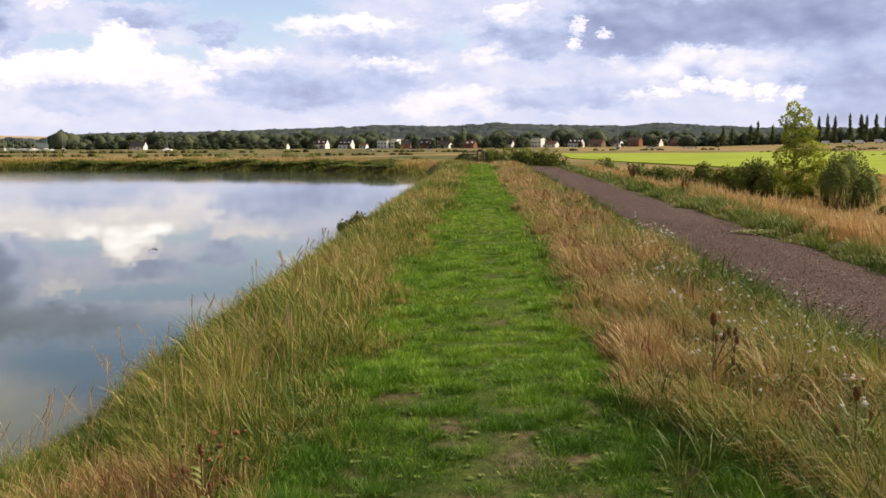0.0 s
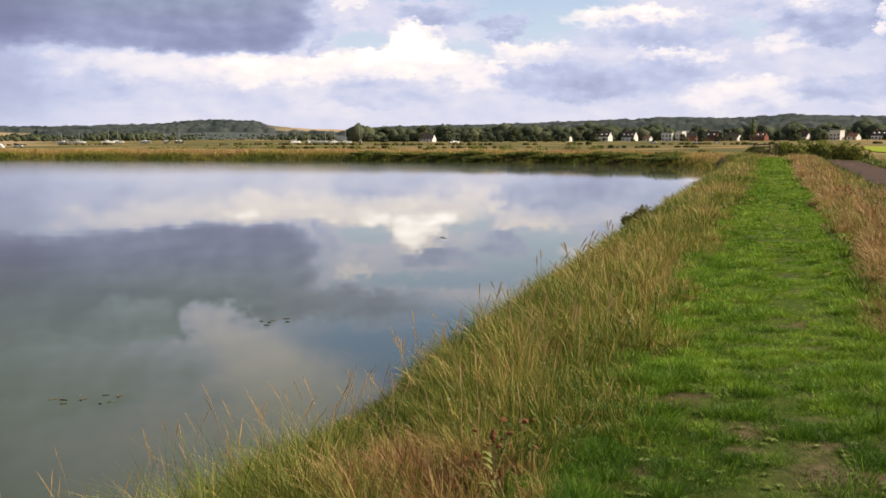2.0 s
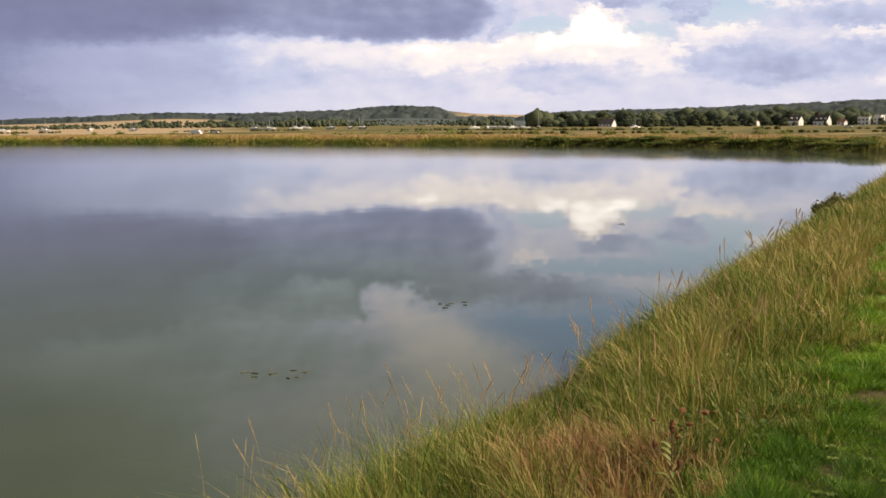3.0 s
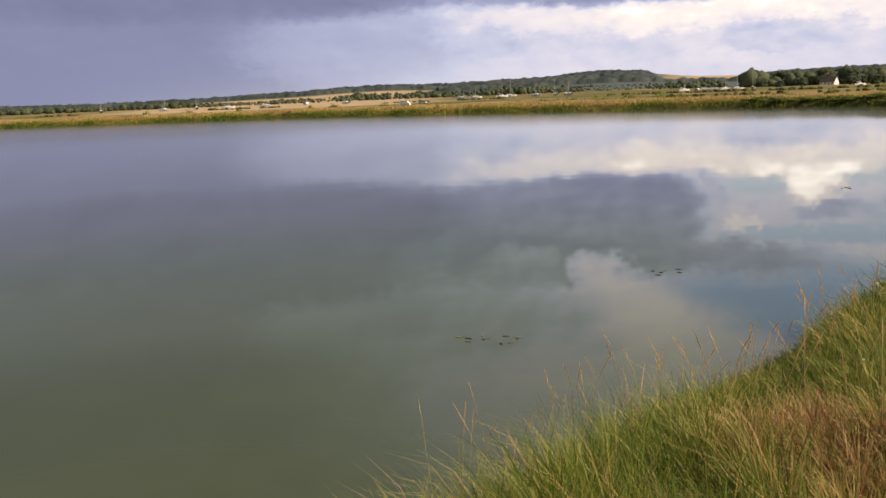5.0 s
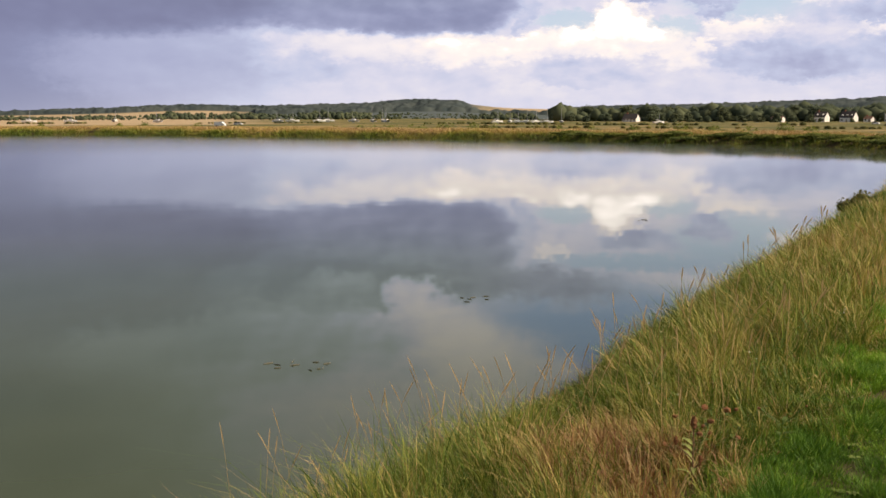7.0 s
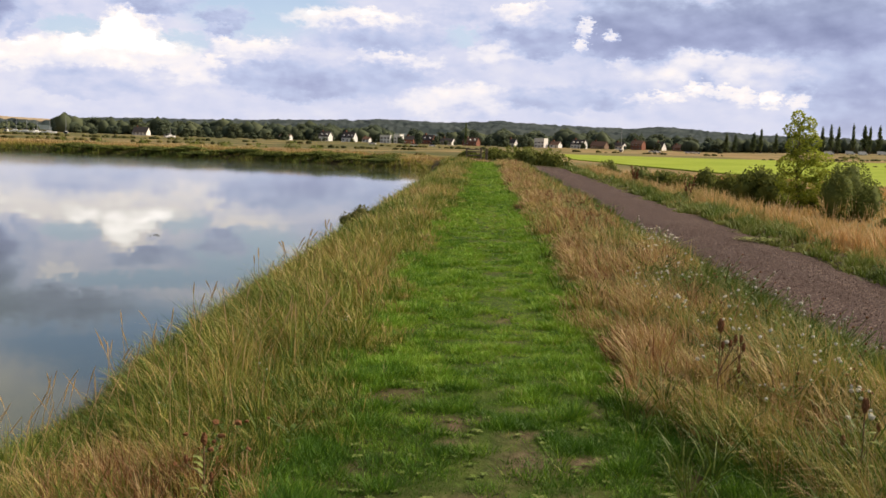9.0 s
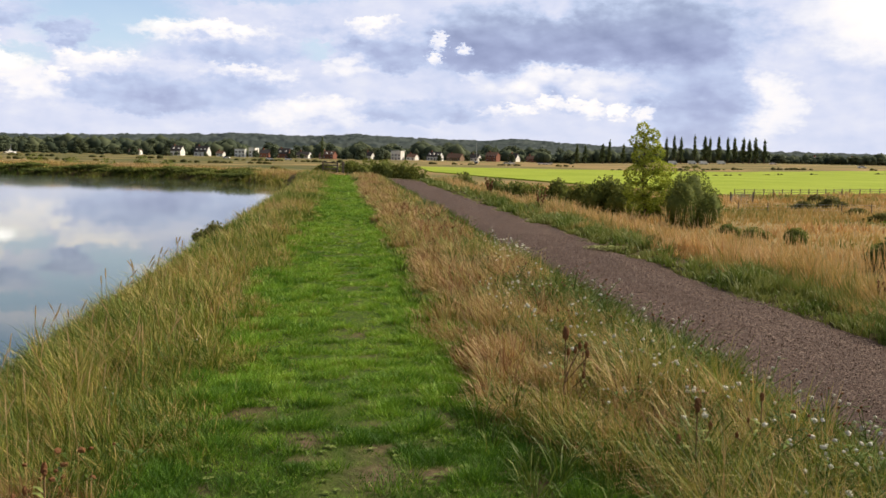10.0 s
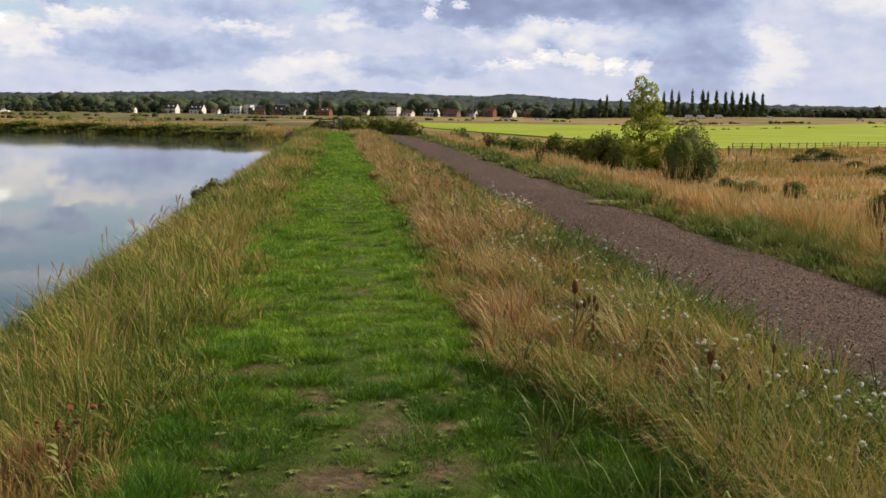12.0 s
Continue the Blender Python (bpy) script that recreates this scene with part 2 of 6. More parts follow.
# ---- materials ----
def material(name):
    m = bpy.data.materials.new(name)
    m.use_nodes = True
    return m, Graph(m.node_tree)


def finish(g, shader, bump=None):
    g.wire(shader, g.node("ShaderNodeOutputMaterial").inputs[0])


def bumped(g, height, strength, distance):
    n = g.node("ShaderNodeBump")
    n.inputs["Strength"].default_value, n.inputs["Distance"].default_value = strength, distance
    g.wire(height, n.inputs["Height"])
    return n.outputs[0]


def principled(g, colour, rough=0.9, normal=None, metal=0.0, spec=0.3):
    n = g.node("ShaderNodeBsdfPrincipled")
    g.wire(colour, n.inputs["Base Color"])
    g.wire(rough, n.inputs["Roughness"])
    g.wire(metal, n.inputs["Metallic"])
    g.wire(spec, n.inputs["Specular IOR Level"])
    if normal is not None:
        g.wire(normal, n.inputs["Normal"])
    return n.outputs[0]


def plain(name, colour, rough=0.7, metal=0.0, grain=6.0, depth=0.18):
    """A painted or raw surface with blotches at two scales."""
    m, g = material(name)
    at = g.node("ShaderNodeTexCoord").outputs["Object"]
    n = g.math("ADD", g.math("MULTIPLY", g.noise(at, grain, 4.0), 0.6), g.math("MULTIPLY", g.noise(at, grain * 7, 3.0), 0.4))
    c = g.mix(g.span(n, 0.3, 0.7), tuple(v * (1 - depth) for v in colour), tuple(min(1, v * (1 + depth)) for v in colour))
    finish(g, principled(g, c, rough, bumped(g, n, 0.2, 0.02), metal))
    return m


def leafy(name, stops, through_light=0.22, rough=0.55):
    """Blades and leaves: the attribute 'hue' runs along the stops, 'tip' from the root to the end."""
    m, g = material(name)
    c = g.ramp(g.attr("hue"), stops)
    # dry brown roots, also darkened: shade near the ground put into the colour
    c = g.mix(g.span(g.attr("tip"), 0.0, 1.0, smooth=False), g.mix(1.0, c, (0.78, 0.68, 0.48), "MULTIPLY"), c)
    a = principled(g, c, rough, spec=0.25)
    t = g.node("ShaderNodeBsdfTranslucent")
    g.wire(c, t.inputs[0])
    mixer = g.node("ShaderNodeMixShader")
    mixer.inputs[0].default_value = through_light
    g.wire(a, mixer.inputs[1])
    g.wire(t.outputs[0], mixer.inputs[2])
    finish(g, mixer.outputs[0])
    return m


def canopy(name, dark, light):
    """Crowns of trees and bushes, leaf by leaf."""
    m, g = material(name)
    at = g.node("ShaderNodeTexCoord").outputs["Object"]
    rnd = g.node("ShaderNodeObjectInfo").outputs["Random"]
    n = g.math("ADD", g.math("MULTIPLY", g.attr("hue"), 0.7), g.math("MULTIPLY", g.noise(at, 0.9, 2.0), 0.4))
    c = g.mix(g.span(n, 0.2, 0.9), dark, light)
    c = g.mix(g.math("MULTIPLY", rnd, 0.35), c, g.mix(1.0, c, (1.35, 1.1, 0.6), "MULTIPLY"))
    a = principled(g, c, 0.8, spec=0.08)
    t = g.node("ShaderNodeBsdfTranslucent")
    g.wire(c, t.inputs[0])
    mixer = g.node("ShaderNodeMixShader")
    mixer.inputs[0].default_value = 0.3
    g.wire(a, mixer.inputs[1])
    g.wire(t.outputs[0], mixer.inputs[2])
    finish(g, mixer.outputs[0])
    return m


def ground_material():
    m, g = material("meadow_ground")
    at = g.node("ShaderNodeTexCoord").outputs["Object"]
    big, mid, fine = g.noise(at, 0.035, 4.0), g.noise(at, 0.6, 4.0), g.noise(at, 14.0, 4.0, 0.7)
    far_n = g.noise(at, 0.012, 5.0, 0.65)
    marsh = g.mix(g.span(big, 0.38, 0.62), (0.30, 0.22, 0.10), (0.42, 0.30, 0.14))
    marsh = g.mix(g.span(far_n, 0.45, 0.6), marsh, (0.19, 0.18, 0.07))
    marsh = g.mix(g.math("MULTIPLY", g.attr("fen"), g.span(g.noise(at, 0.02, 5.0, 0.65), 0.38, 0.58)), marsh, (0.115, 0.125, 0.045))
    soil = g.mix(g.span(mid, 0.35, 0.65), (0.050, 0.044, 0.020), (0.115, 0.085, 0.042))
    lawn = g.mix(g.span(g.noise(at, 6.0, 4.0), 0.3, 0.7), (0.045, 0.080, 0.014), (0.100, 0.150, 0.026))
    dirt = g.mix(g.span(fine, 0.35, 0.65), (0.10, 0.07, 0.046), (0.19, 0.135, 0.09))
    c = g.mix(g.attr("near"), marsh, soil)
    c = g.mix(g.attr("lawn"), c, lawn)
    c = g.mix(g.attr("dirt"), c, dirt)
    # wooded hills in blue-grey: distance haze put into the ground colour
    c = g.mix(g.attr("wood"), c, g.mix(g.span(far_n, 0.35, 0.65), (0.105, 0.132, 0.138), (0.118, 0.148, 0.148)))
    c = g.mix(g.attr("corn"), c, g.mix(g.span(big, 0.3, 0.7), (0.46, 0.35, 0.22), (0.55, 0.43, 0.28)))
    c = g.mix(g.span(fine, 0.3, 0.7, 0.35, 0.0), c, g.mix(1.0, c, (0.55, 0.55, 0.5), "MULTIPLY"))
    finish(g, principled(g, c, 0.95, bumped(g, g.math("ADD", fine, mid), 0.5, 0.05), spec=0.1))
    return m


def gravel_material():
    m, g = material("gravel")
    at = g.node("ShaderNodeTexCoord").outputs["Object"]
    v = g.node("ShaderNodeTexVoronoi")
    v.inputs["Scale"].default_value = 55.0
    g.wire(at, v.inputs["Vector"])
    hsv = g.node("ShaderNodeSeparateColor")
    g.wire(v.outputs["Color"], hsv.inputs[0])
    stone = g.ramp(hsv.outputs[0], [(0.0, (0.045, 0.027, 0.022)), (0.45, (0.102, 0.064, 0.052)), (0.85, (0.185, 0.120, 0.098)), (1.0, (0.44, 0.34, 0.28))])
    along = g.node("ShaderNodeMapping")
    along.inputs["Scale"].default_value = (2.4, 0.22, 1.0)
    g.wire(at, along.inputs["Vector"])
    track = g.span(g.noise(along.outputs[0], 1.0, 5.0), 0.35, 0.65)
    c = g.mix(g.math("MULTIPLY", track, 0.40), stone, (0.072, 0.044, 0.036))
    c = g.mix(g.span(v.outputs["Distance"], 0.3, 0.8, 0.0, 0.4), c, (0.045, 0.031, 0.026))
    h = g.math("SUBTRACT", 1.0, v.outputs["Distance"])
    finish(g, principled(g, c, 0.85, bumped(g, h, 0.8, 0.02), spec=0.2))
    return m


def water_material():
    m, g = material("still_water")
    at = g.node("ShaderNodeTexCoord").outputs["Object"]
    big, small = g.noise(at, 0.5, 2.0), g.noise(at, 5.0, 2.0)
    murk = g.mix(g.span(g.noise(at, 0.25, 3.0), 0.3, 0.7), (0.056, 0.073, 0.035), (0.070, 0.087, 0.043))
    h = g.math("ADD", g.math("MULTIPLY", big, 0.8), g.math("MULTIPLY", small, 0.06))
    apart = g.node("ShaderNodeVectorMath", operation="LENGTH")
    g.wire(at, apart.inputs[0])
    # rougher away from the origin, below the camera, to fit its far reflections
    far_rough = g.span(g.math("MULTIPLY_ADD", g.noise(at, 0.03, 2.0), 30.0, apart.outputs["Value"]), 50.0, 125.0, 0.018, 0.11)
    n = principled(g, murk, far_rough, bumped(g, h, 0.05, 0.05), spec=0.5)
    n.node.inputs["IOR"].default_value = 1.333
    finish(g, n)
    return m


def field_material(name, a, b):
    m, g = material(name)
    at = g.node("ShaderNodeTexCoord").outputs["Object"]
    n = g.math("ADD", g.math("MULTIPLY", g.noise(at, 0.05, 4.0), 0.6), g.math("MULTIPLY", g.noise(at, 1.6, 4.0), 0.4))
    finish(g, principled(g, g.mix(g.span(n, 0.35, 0.65), a, b), 0.95, bumped(g, n, 0.4, 0.1), spec=0.1))
    return m


GROUND, GRAVEL, WATER = ground_material(), gravel_material(), water_material()
PASTURE = field_material("pasture", (0.27, 0.36, 0.030), (0.37, 0.45, 0.055))
LAWN = field_material("mown_lawn", (0.17, 0.28, 0.022), (0.23, 0.35, 0.035))
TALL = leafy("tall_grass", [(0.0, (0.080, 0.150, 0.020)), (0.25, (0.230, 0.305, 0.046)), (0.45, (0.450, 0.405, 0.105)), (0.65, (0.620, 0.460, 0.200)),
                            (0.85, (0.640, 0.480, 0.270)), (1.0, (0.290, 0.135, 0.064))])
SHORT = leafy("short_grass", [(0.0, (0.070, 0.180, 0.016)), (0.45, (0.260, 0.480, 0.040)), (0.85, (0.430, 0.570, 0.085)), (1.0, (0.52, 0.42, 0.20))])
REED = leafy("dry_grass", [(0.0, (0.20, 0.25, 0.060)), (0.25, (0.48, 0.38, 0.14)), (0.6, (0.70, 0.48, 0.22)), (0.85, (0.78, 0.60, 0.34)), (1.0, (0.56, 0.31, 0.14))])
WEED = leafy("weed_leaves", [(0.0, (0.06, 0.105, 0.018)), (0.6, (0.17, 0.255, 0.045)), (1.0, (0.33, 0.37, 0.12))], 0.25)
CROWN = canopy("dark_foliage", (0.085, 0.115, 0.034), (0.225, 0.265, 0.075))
# the next two crowns are bluer: air haze mixed into the leaf colour
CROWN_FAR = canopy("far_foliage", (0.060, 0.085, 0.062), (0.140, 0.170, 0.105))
CROWN_HAZE = canopy("haze_tinted_foliage", (0.050, 0.074, 0.086), (0.108, 0.138, 0.142))
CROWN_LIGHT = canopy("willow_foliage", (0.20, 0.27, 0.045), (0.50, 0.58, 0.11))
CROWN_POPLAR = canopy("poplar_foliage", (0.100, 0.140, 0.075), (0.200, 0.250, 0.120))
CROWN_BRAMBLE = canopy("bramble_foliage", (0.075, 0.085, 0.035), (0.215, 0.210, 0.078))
BARK = plain("bark", (0.11, 0.085, 0.06), 0.95)
RENDER_WHITE = plain("white_render", (0.78, 0.77, 0.74), 0.8, grain=0.8, depth=0.06)
BRICK_RED = plain("red_brick", (0.25, 0.105, 0.07), 0.9, grain=2.0)
BRICK_BROWN = plain("brown_brick", (0.24, 0.16, 0.11), 0.9, grain=2.0)
ROOF_DARK = plain("dark_tiles", (0.070, 0.062, 0.062), 0.85, grain=2.0)
ROOF_RED = plain("brown_tiles", (0.16, 0.095, 0.07), 0.85, grain=2.0)
GLASS_DARK = plain("window_glass", (0.03, 0.035, 0.045), 0.15, grain=1.0)
TIMBER = plain("weathered_timber", (0.16, 0.13, 0.10), 0.9)
STEEL = plain("galvanised_steel", (0.45, 0.46, 0.47), 0.45, 0.6)
HULL = plain("white_paint", (0.80, 0.80, 0.79), 0.35, depth=0.04)
DRIED = plain("dried_stem", (0.17, 0.105, 0.055), 0.9, grain=40)
RUSTY = plain("rust_brown_seed", (0.180, 0.080, 0.034), 0.9, grain=60)
FLUFF = plain("seed_fluff", (0.62, 0.60, 0.52), 0.95, grain=60, depth=0.1)
PETAL = plain("cream_petals", (0.72, 0.70, 0.58), 0.9, grain=60, depth=0.1)
MUD = plain("drift_weed", (0.150, 0.140, 0.110), 0.8, grain=10)


# ---- mesh helpers ----
rng = np.random.RandomState(7)


def mesh_of(name, verts, faces, mats=(), hue=None, tip=None):
    me = bpy.data.meshes.new(name)
    me.from_pydata([tuple(v) for v in verts], [], [tuple(f) for f in faces])
    for m in mats:
        me.materials.append(m)
    for key, values in (("hue", hue), ("tip", tip)):
        if values is not None:
            me.attributes.new(key, "FLOAT", "POINT").data.foreach_set("value", np.asarray(values, np.float32))
    return me


def array_mesh(name, verts, tris, mats=(), **attrs):
    """A mesh of triangles straight from arrays."""
    me = bpy.data.meshes.new(name)
    nv, nf = len(verts), len(tris)
    me.vertices.add(nv)
    me.vertices.foreach_set("co", np.ascontiguousarray(verts, np.float32).ravel())
    me.loops.add(nf * 3)
    me.loops.foreach_set("vertex_index", np.ascontiguousarray(tris, np.int32).ravel())
    me.polygons.add(nf)
    me.polygons.foreach_set("loop_start", np.arange(0, nf * 3, 3, dtype=np.int32))
    me.polygons.foreach_set("loop_total", np.full(nf, 3, np.int32))
    me.update(calc_edges=True)
    for m in mats:
        me.materials.append(m)
    for key, values in attrs.items():
        me.attributes.new(key, "FLOAT", "POINT").data.foreach_set("value", np.asarray(values, np.float32))
    return me


def part(name, bm, mat, parent, label=""):
    me = bpy.data.meshes.new(name)
    bm.to_mesh(me)
    bm.free()
    me.materials.append(mat)
    ob = new(name, me)
    ob.parent = parent
    return tagged(ob, label) if label else ob


def part_mesh(name, me, parent, label=""):
    ob = new(name, me)
    ob.parent = parent
    return tagged(ob, label) if label else ob


def box(bm, x0, x1, y0, y1, z0, z1, bevel=0.0):
    r = bmesh.ops.create_cube(bm, size=1.0)
    for v in r["verts"]:
        v.co = Vector(((x0 + x1) / 2 + v.co.x * (x1 - x0), (y0 + y1) / 2 + v.co.y * (y1 - y0), (z0 + z1) / 2 + v.co.z * (z1 - z0)))
    if bevel:
        bmesh.ops.bevel(bm, geom=[e for e in bm.edges if all(v in r["verts"] for v in e.verts)], offset=bevel, segments=1, affect="EDGES")
    return bm


def rod(bm, a, b, r0, r1=None, sides=7):
    a, b = Vector(a), Vector(b)
    r1 = r0 if r1 is None else r1
    m = Matrix.Translation((a + b) / 2) @ (b - a).to_track_quat("Z", "Y").to_matrix().to_4x4()
    bmesh.ops.create_cone(bm, cap_ends=True, segments=sides, radius1=r0, radius2=r1, depth=(b - a).length, matrix=m)
    return bm


def lump(bm, at, size, sub=1, rough=0.2):
    r = bmesh.ops.create_icosphere(bm, subdivisions=sub, radius=1.0)
    for v in r["verts"]:
        k = 1 + rough * (rng.rand() - 0.5) * 2
        v.co = Vector((at[0] + v.co.x * size[0] * k, at[1] + v.co.y * size[1] * k, at[2] + v.co.z * size[2] * k))
    return bm


def thing(name, label, category, at=(0, 0, 0), turn=0.0, group="", kind=""):
    ob = new(name)
    ob.matrix_basis = pose(*at, 0, 0, turn)
    return tagged(ob, label, category, group, kind)


def wave(x, y, s, seed=0):
    """Smooth value noise, 0 to 1, over arrays."""
    x, y = np.asarray(x, float) / s, np.asarray(y, float) / s
    xi, yi = np.floor(x).astype(int), np.floor(y).astype(int)
    fx, fy = x - xi, y - yi
    fx, fy = fx * fx * (3 - 2 * fx), fy * fy * (3 - 2 * fy)

    def h(a, b):
        n = (a * 374761393 + b * 668265263 + seed * 974634777) & 0x7FFFFFFF
        n = ((n ^ (n >> 13)) * 1274126177) & 0x7FFFFFFF
        return ((n ^ (n >> 16)) & 0xFFFF) / 65535.0
    top = h(xi, yi) * (1 - fx) + h(xi + 1, yi) * fx
    bot = h(xi, yi + 1) * (1 - fx) + h(xi + 1, yi + 1) * fx
    return top * (1 - fy) + bot * fy


# ---- the lie of the land ----
WATER_Z, MARSH_Z, TRACK_Z = -0.8, -3.2, -0.25
POOL = np.array([(-3.5, -60), (-3.5, 72), (-6, 80), (-13, 88), (-24, 93.5), (-40, 99), (-60, 104), (-85, 109), (-110, 113),
                 (-128, 114), (-150, 106), (-172, 97), (-200, 88), (-240, 60), (-240, -60)], float)


def from_pool(x, y):
    """Distance from the pool's edge, positive on land."""
    x, y = np.broadcast_arrays(np.asarray(x, float), np.asarray(y, float))
    best, inside = np.full(x.shape, 1e9), np.zeros(x.shape, bool)
    for (ax, ay), (bx, by) in zip(POOL, np.roll(POOL, -1, 0)):
        k = np.clip(((x - ax) * (bx - ax) + (y - ay) * (by - ay)) / ((bx - ax) ** 2 + (by - ay) ** 2), 0, 1)
        best = np.minimum(best, np.hypot(x - ax - k * (bx - ax), y - ay - k * (by - ay)))
        cross = (ay > y) != (by > y)
        inside ^= cross & (x < (bx - ax) * (y - ay) / (by - ay + 1e-12) + ax)
    return np.where(inside, -best, best)


SECTION_D = [-30, -1.5, 0, 1.2, 2.5, 4.4, 6.1, 6.7, 6.85, 9.05, 9.7, 11.0, 15.5, 19.0, 30]
SECTION_Z = [-1.9, -1.5, -0.86, -0.25, -0.02, 0, -0.03, -0.18, -0.25, -0.25, -0.18, -0.40, -2.2, -3.2, -3.2]
SKY_AZ = [-180, -75, -63, -58, -52, -46, -43, -40, -37, -33.5, -31.6, -30, -28, -26.3, -22.4, -20, -17, -14, -11, -7.5, -5.8, -1.8, 0.85, 4.6, 7.7, 10.3, 12.3, 16, 20, 24, 30, 40, 50, 180]
SKY_EL = [-0.05, 0.1, 0.26, 0.22, 0.3, 0.5, 0.65, 0.55, 0.6, 0.68, 0.85, 0.88, 0.8, 0.55, 0.45, 0.5, 0.53, 0.58, 0.68, 0.75, 0.86, 0.78, 0.9, 0.77, 0.72, 0.85, 0.65, 0.52, 0.45, 0.4, 0.35, 0.4, 0.35, -0.05]
RISE_AZ, RISE = [-180, -75, -60, -35, -18, 0, 12, 23, 60, 120], [0, 4.0, 4.2, 3.4, 1.4, 0.5, 1.3, 4.4, 4.8, 0]


def land(x, y):
    x, y = np.broadcast_arrays(np.asarray(x, float), np.asarray(y, float))
    d = from_pool(x, y)
    z = np.interp(d, SECTION_D, SECTION_Z)
    near = np.clip((d + 1) / 3, 0, 1) * np.clip(1 - (d - 30) / 30, 0, 1)
    z = z + near * (wave(x, y, 1.1, 3) - 0.5) * 0.05 + np.clip((d - 12) / 8, 0, 1) * (wave(x, y, 9, 5) - 0.5) * 0.16
    r, a = np.hypot(x, y), np.degrees(np.arctan2(x, y))
    top = 1.6 + 1900 * np.tan(np.radians(np.interp(a, SKY_AZ, SKY_EL)))
    k, j = np.clip((r - 950) / 900, 0, 1), np.clip((r - 200) / 600, 0, 1)
    k = k * k * (3 - 2 * k)
    z = z + np.interp(x, [-130, -60, -14, -8], [0.35, 0.2, 0.1, 0]) * np.interp(d, [0, 3, 7, 16], [0, 1, 1, 0])
    z = z + (j * j * (3 - 2 * j)) * np.interp(a, RISE_AZ, RISE) * (1 - k)
    return z + k * (np.maximum(top, MARSH_Z) - MARSH_Z)


def steps(*spans):
    out = [spans[0][0]]
    for a, b, n in spans:
        out += list(np.linspace(a, b, n + 1)[1:])
    return np.array(out)


# bare spots on the footpath: place and size
WORN = ((0.14, 5.0, 0.18), (-0.08, 4.3, 0.18), (0.4, 4.45, 0.13), (0.12, 9.2, 0.13), (0.16, 10.9, 0.12), (-0.2, 5.6, 0.10), (0.1, 14.0, 0.12), (0.12, 18.5, 0.14),
        (0.16, 6.4, 0.08), (0.08, 7.3, 0.10), (0.22, 8.1, 0.09), (0.1, 12.3, 0.11), (0.2, 16.2, 0.12), (0.12, 21.5, 0.14), (0.15, 25.0, 0.15))


def ground():
    xs = steps((-4800, -1000, 38), (-1000, -270, 20), (-270, -100, 70), (-100, -8, 46), (-8, 13, 105), (13, 40, 40), (40, 200, 40), (200, 1000, 26), (1000, 4800, 38))
    ys = steps((-3000, -200, 10), (-200, -6, 20), (-6, 3, 20), (3, 8, 70), (8, 30, 110), (30, 110, 120), (110, 130, 16), (130, 200, 18), (200, 800, 20), (800, 2200, 36), (2200, 4800, 14))
    gx, gy = np.meshgrid(xs, ys)
    x, y = gx.ravel(), gy.ravel()
    z = land(x, y)
    nx, ny = len(xs), len(ys)
    i = (np.arange(ny - 1)[:, None] * nx + np.arange(nx - 1)[None]).ravel()
    tris = np.concatenate([np.stack([i, i + 1, i + nx + 1], 1), np.stack([i, i + nx + 1, i + nx], 1)])
    d, r, a = from_pool(x, y), np.hypot(x, y), np.degrees(np.arctan2(x, y))
    worn = np.zeros_like(x)
    for px, py, pr in WORN:
        worn = np.maximum(worn, np.clip(1.6 - 1.3 * np.hypot((x - px) / pr, (y - py) / (pr * 1.5)) + (wave(x, y, 0.2, 9) - 0.5), 0, 1))
    worn = np.maximum(worn, 0.8 * np.clip((0.28 - wave(x, y, 0.22, 34)) * 9, 0, 1) * (np.abs(x) < 0.8) * (y > 2) * np.clip((7.0 - y) / 1.5, 0, 1))
    corn = ((a > -27.0) & (a < -22.3) & (r > 1400) & (r < 2000)) | ((a > -57) & (a < -39.95) & (r > 520) & (r < 1450))
    me = array_mesh("ground", np.stack([x, y, z], 1), tris, [GROUND], near=np.clip(1 - (d - 12) / 6, 0, 1) * (r < 400),
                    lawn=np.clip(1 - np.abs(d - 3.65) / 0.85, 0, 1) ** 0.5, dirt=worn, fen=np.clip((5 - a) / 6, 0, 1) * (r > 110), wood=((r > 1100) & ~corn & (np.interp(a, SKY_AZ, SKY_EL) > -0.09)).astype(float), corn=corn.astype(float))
    me.polygons.foreach_set("use_smooth", np.ones(len(tris), bool))
    return tagged(new("ground", me), "grassy embankment and flat brown marshland reaching wooded hills", "ground", kind="structure")


ground()


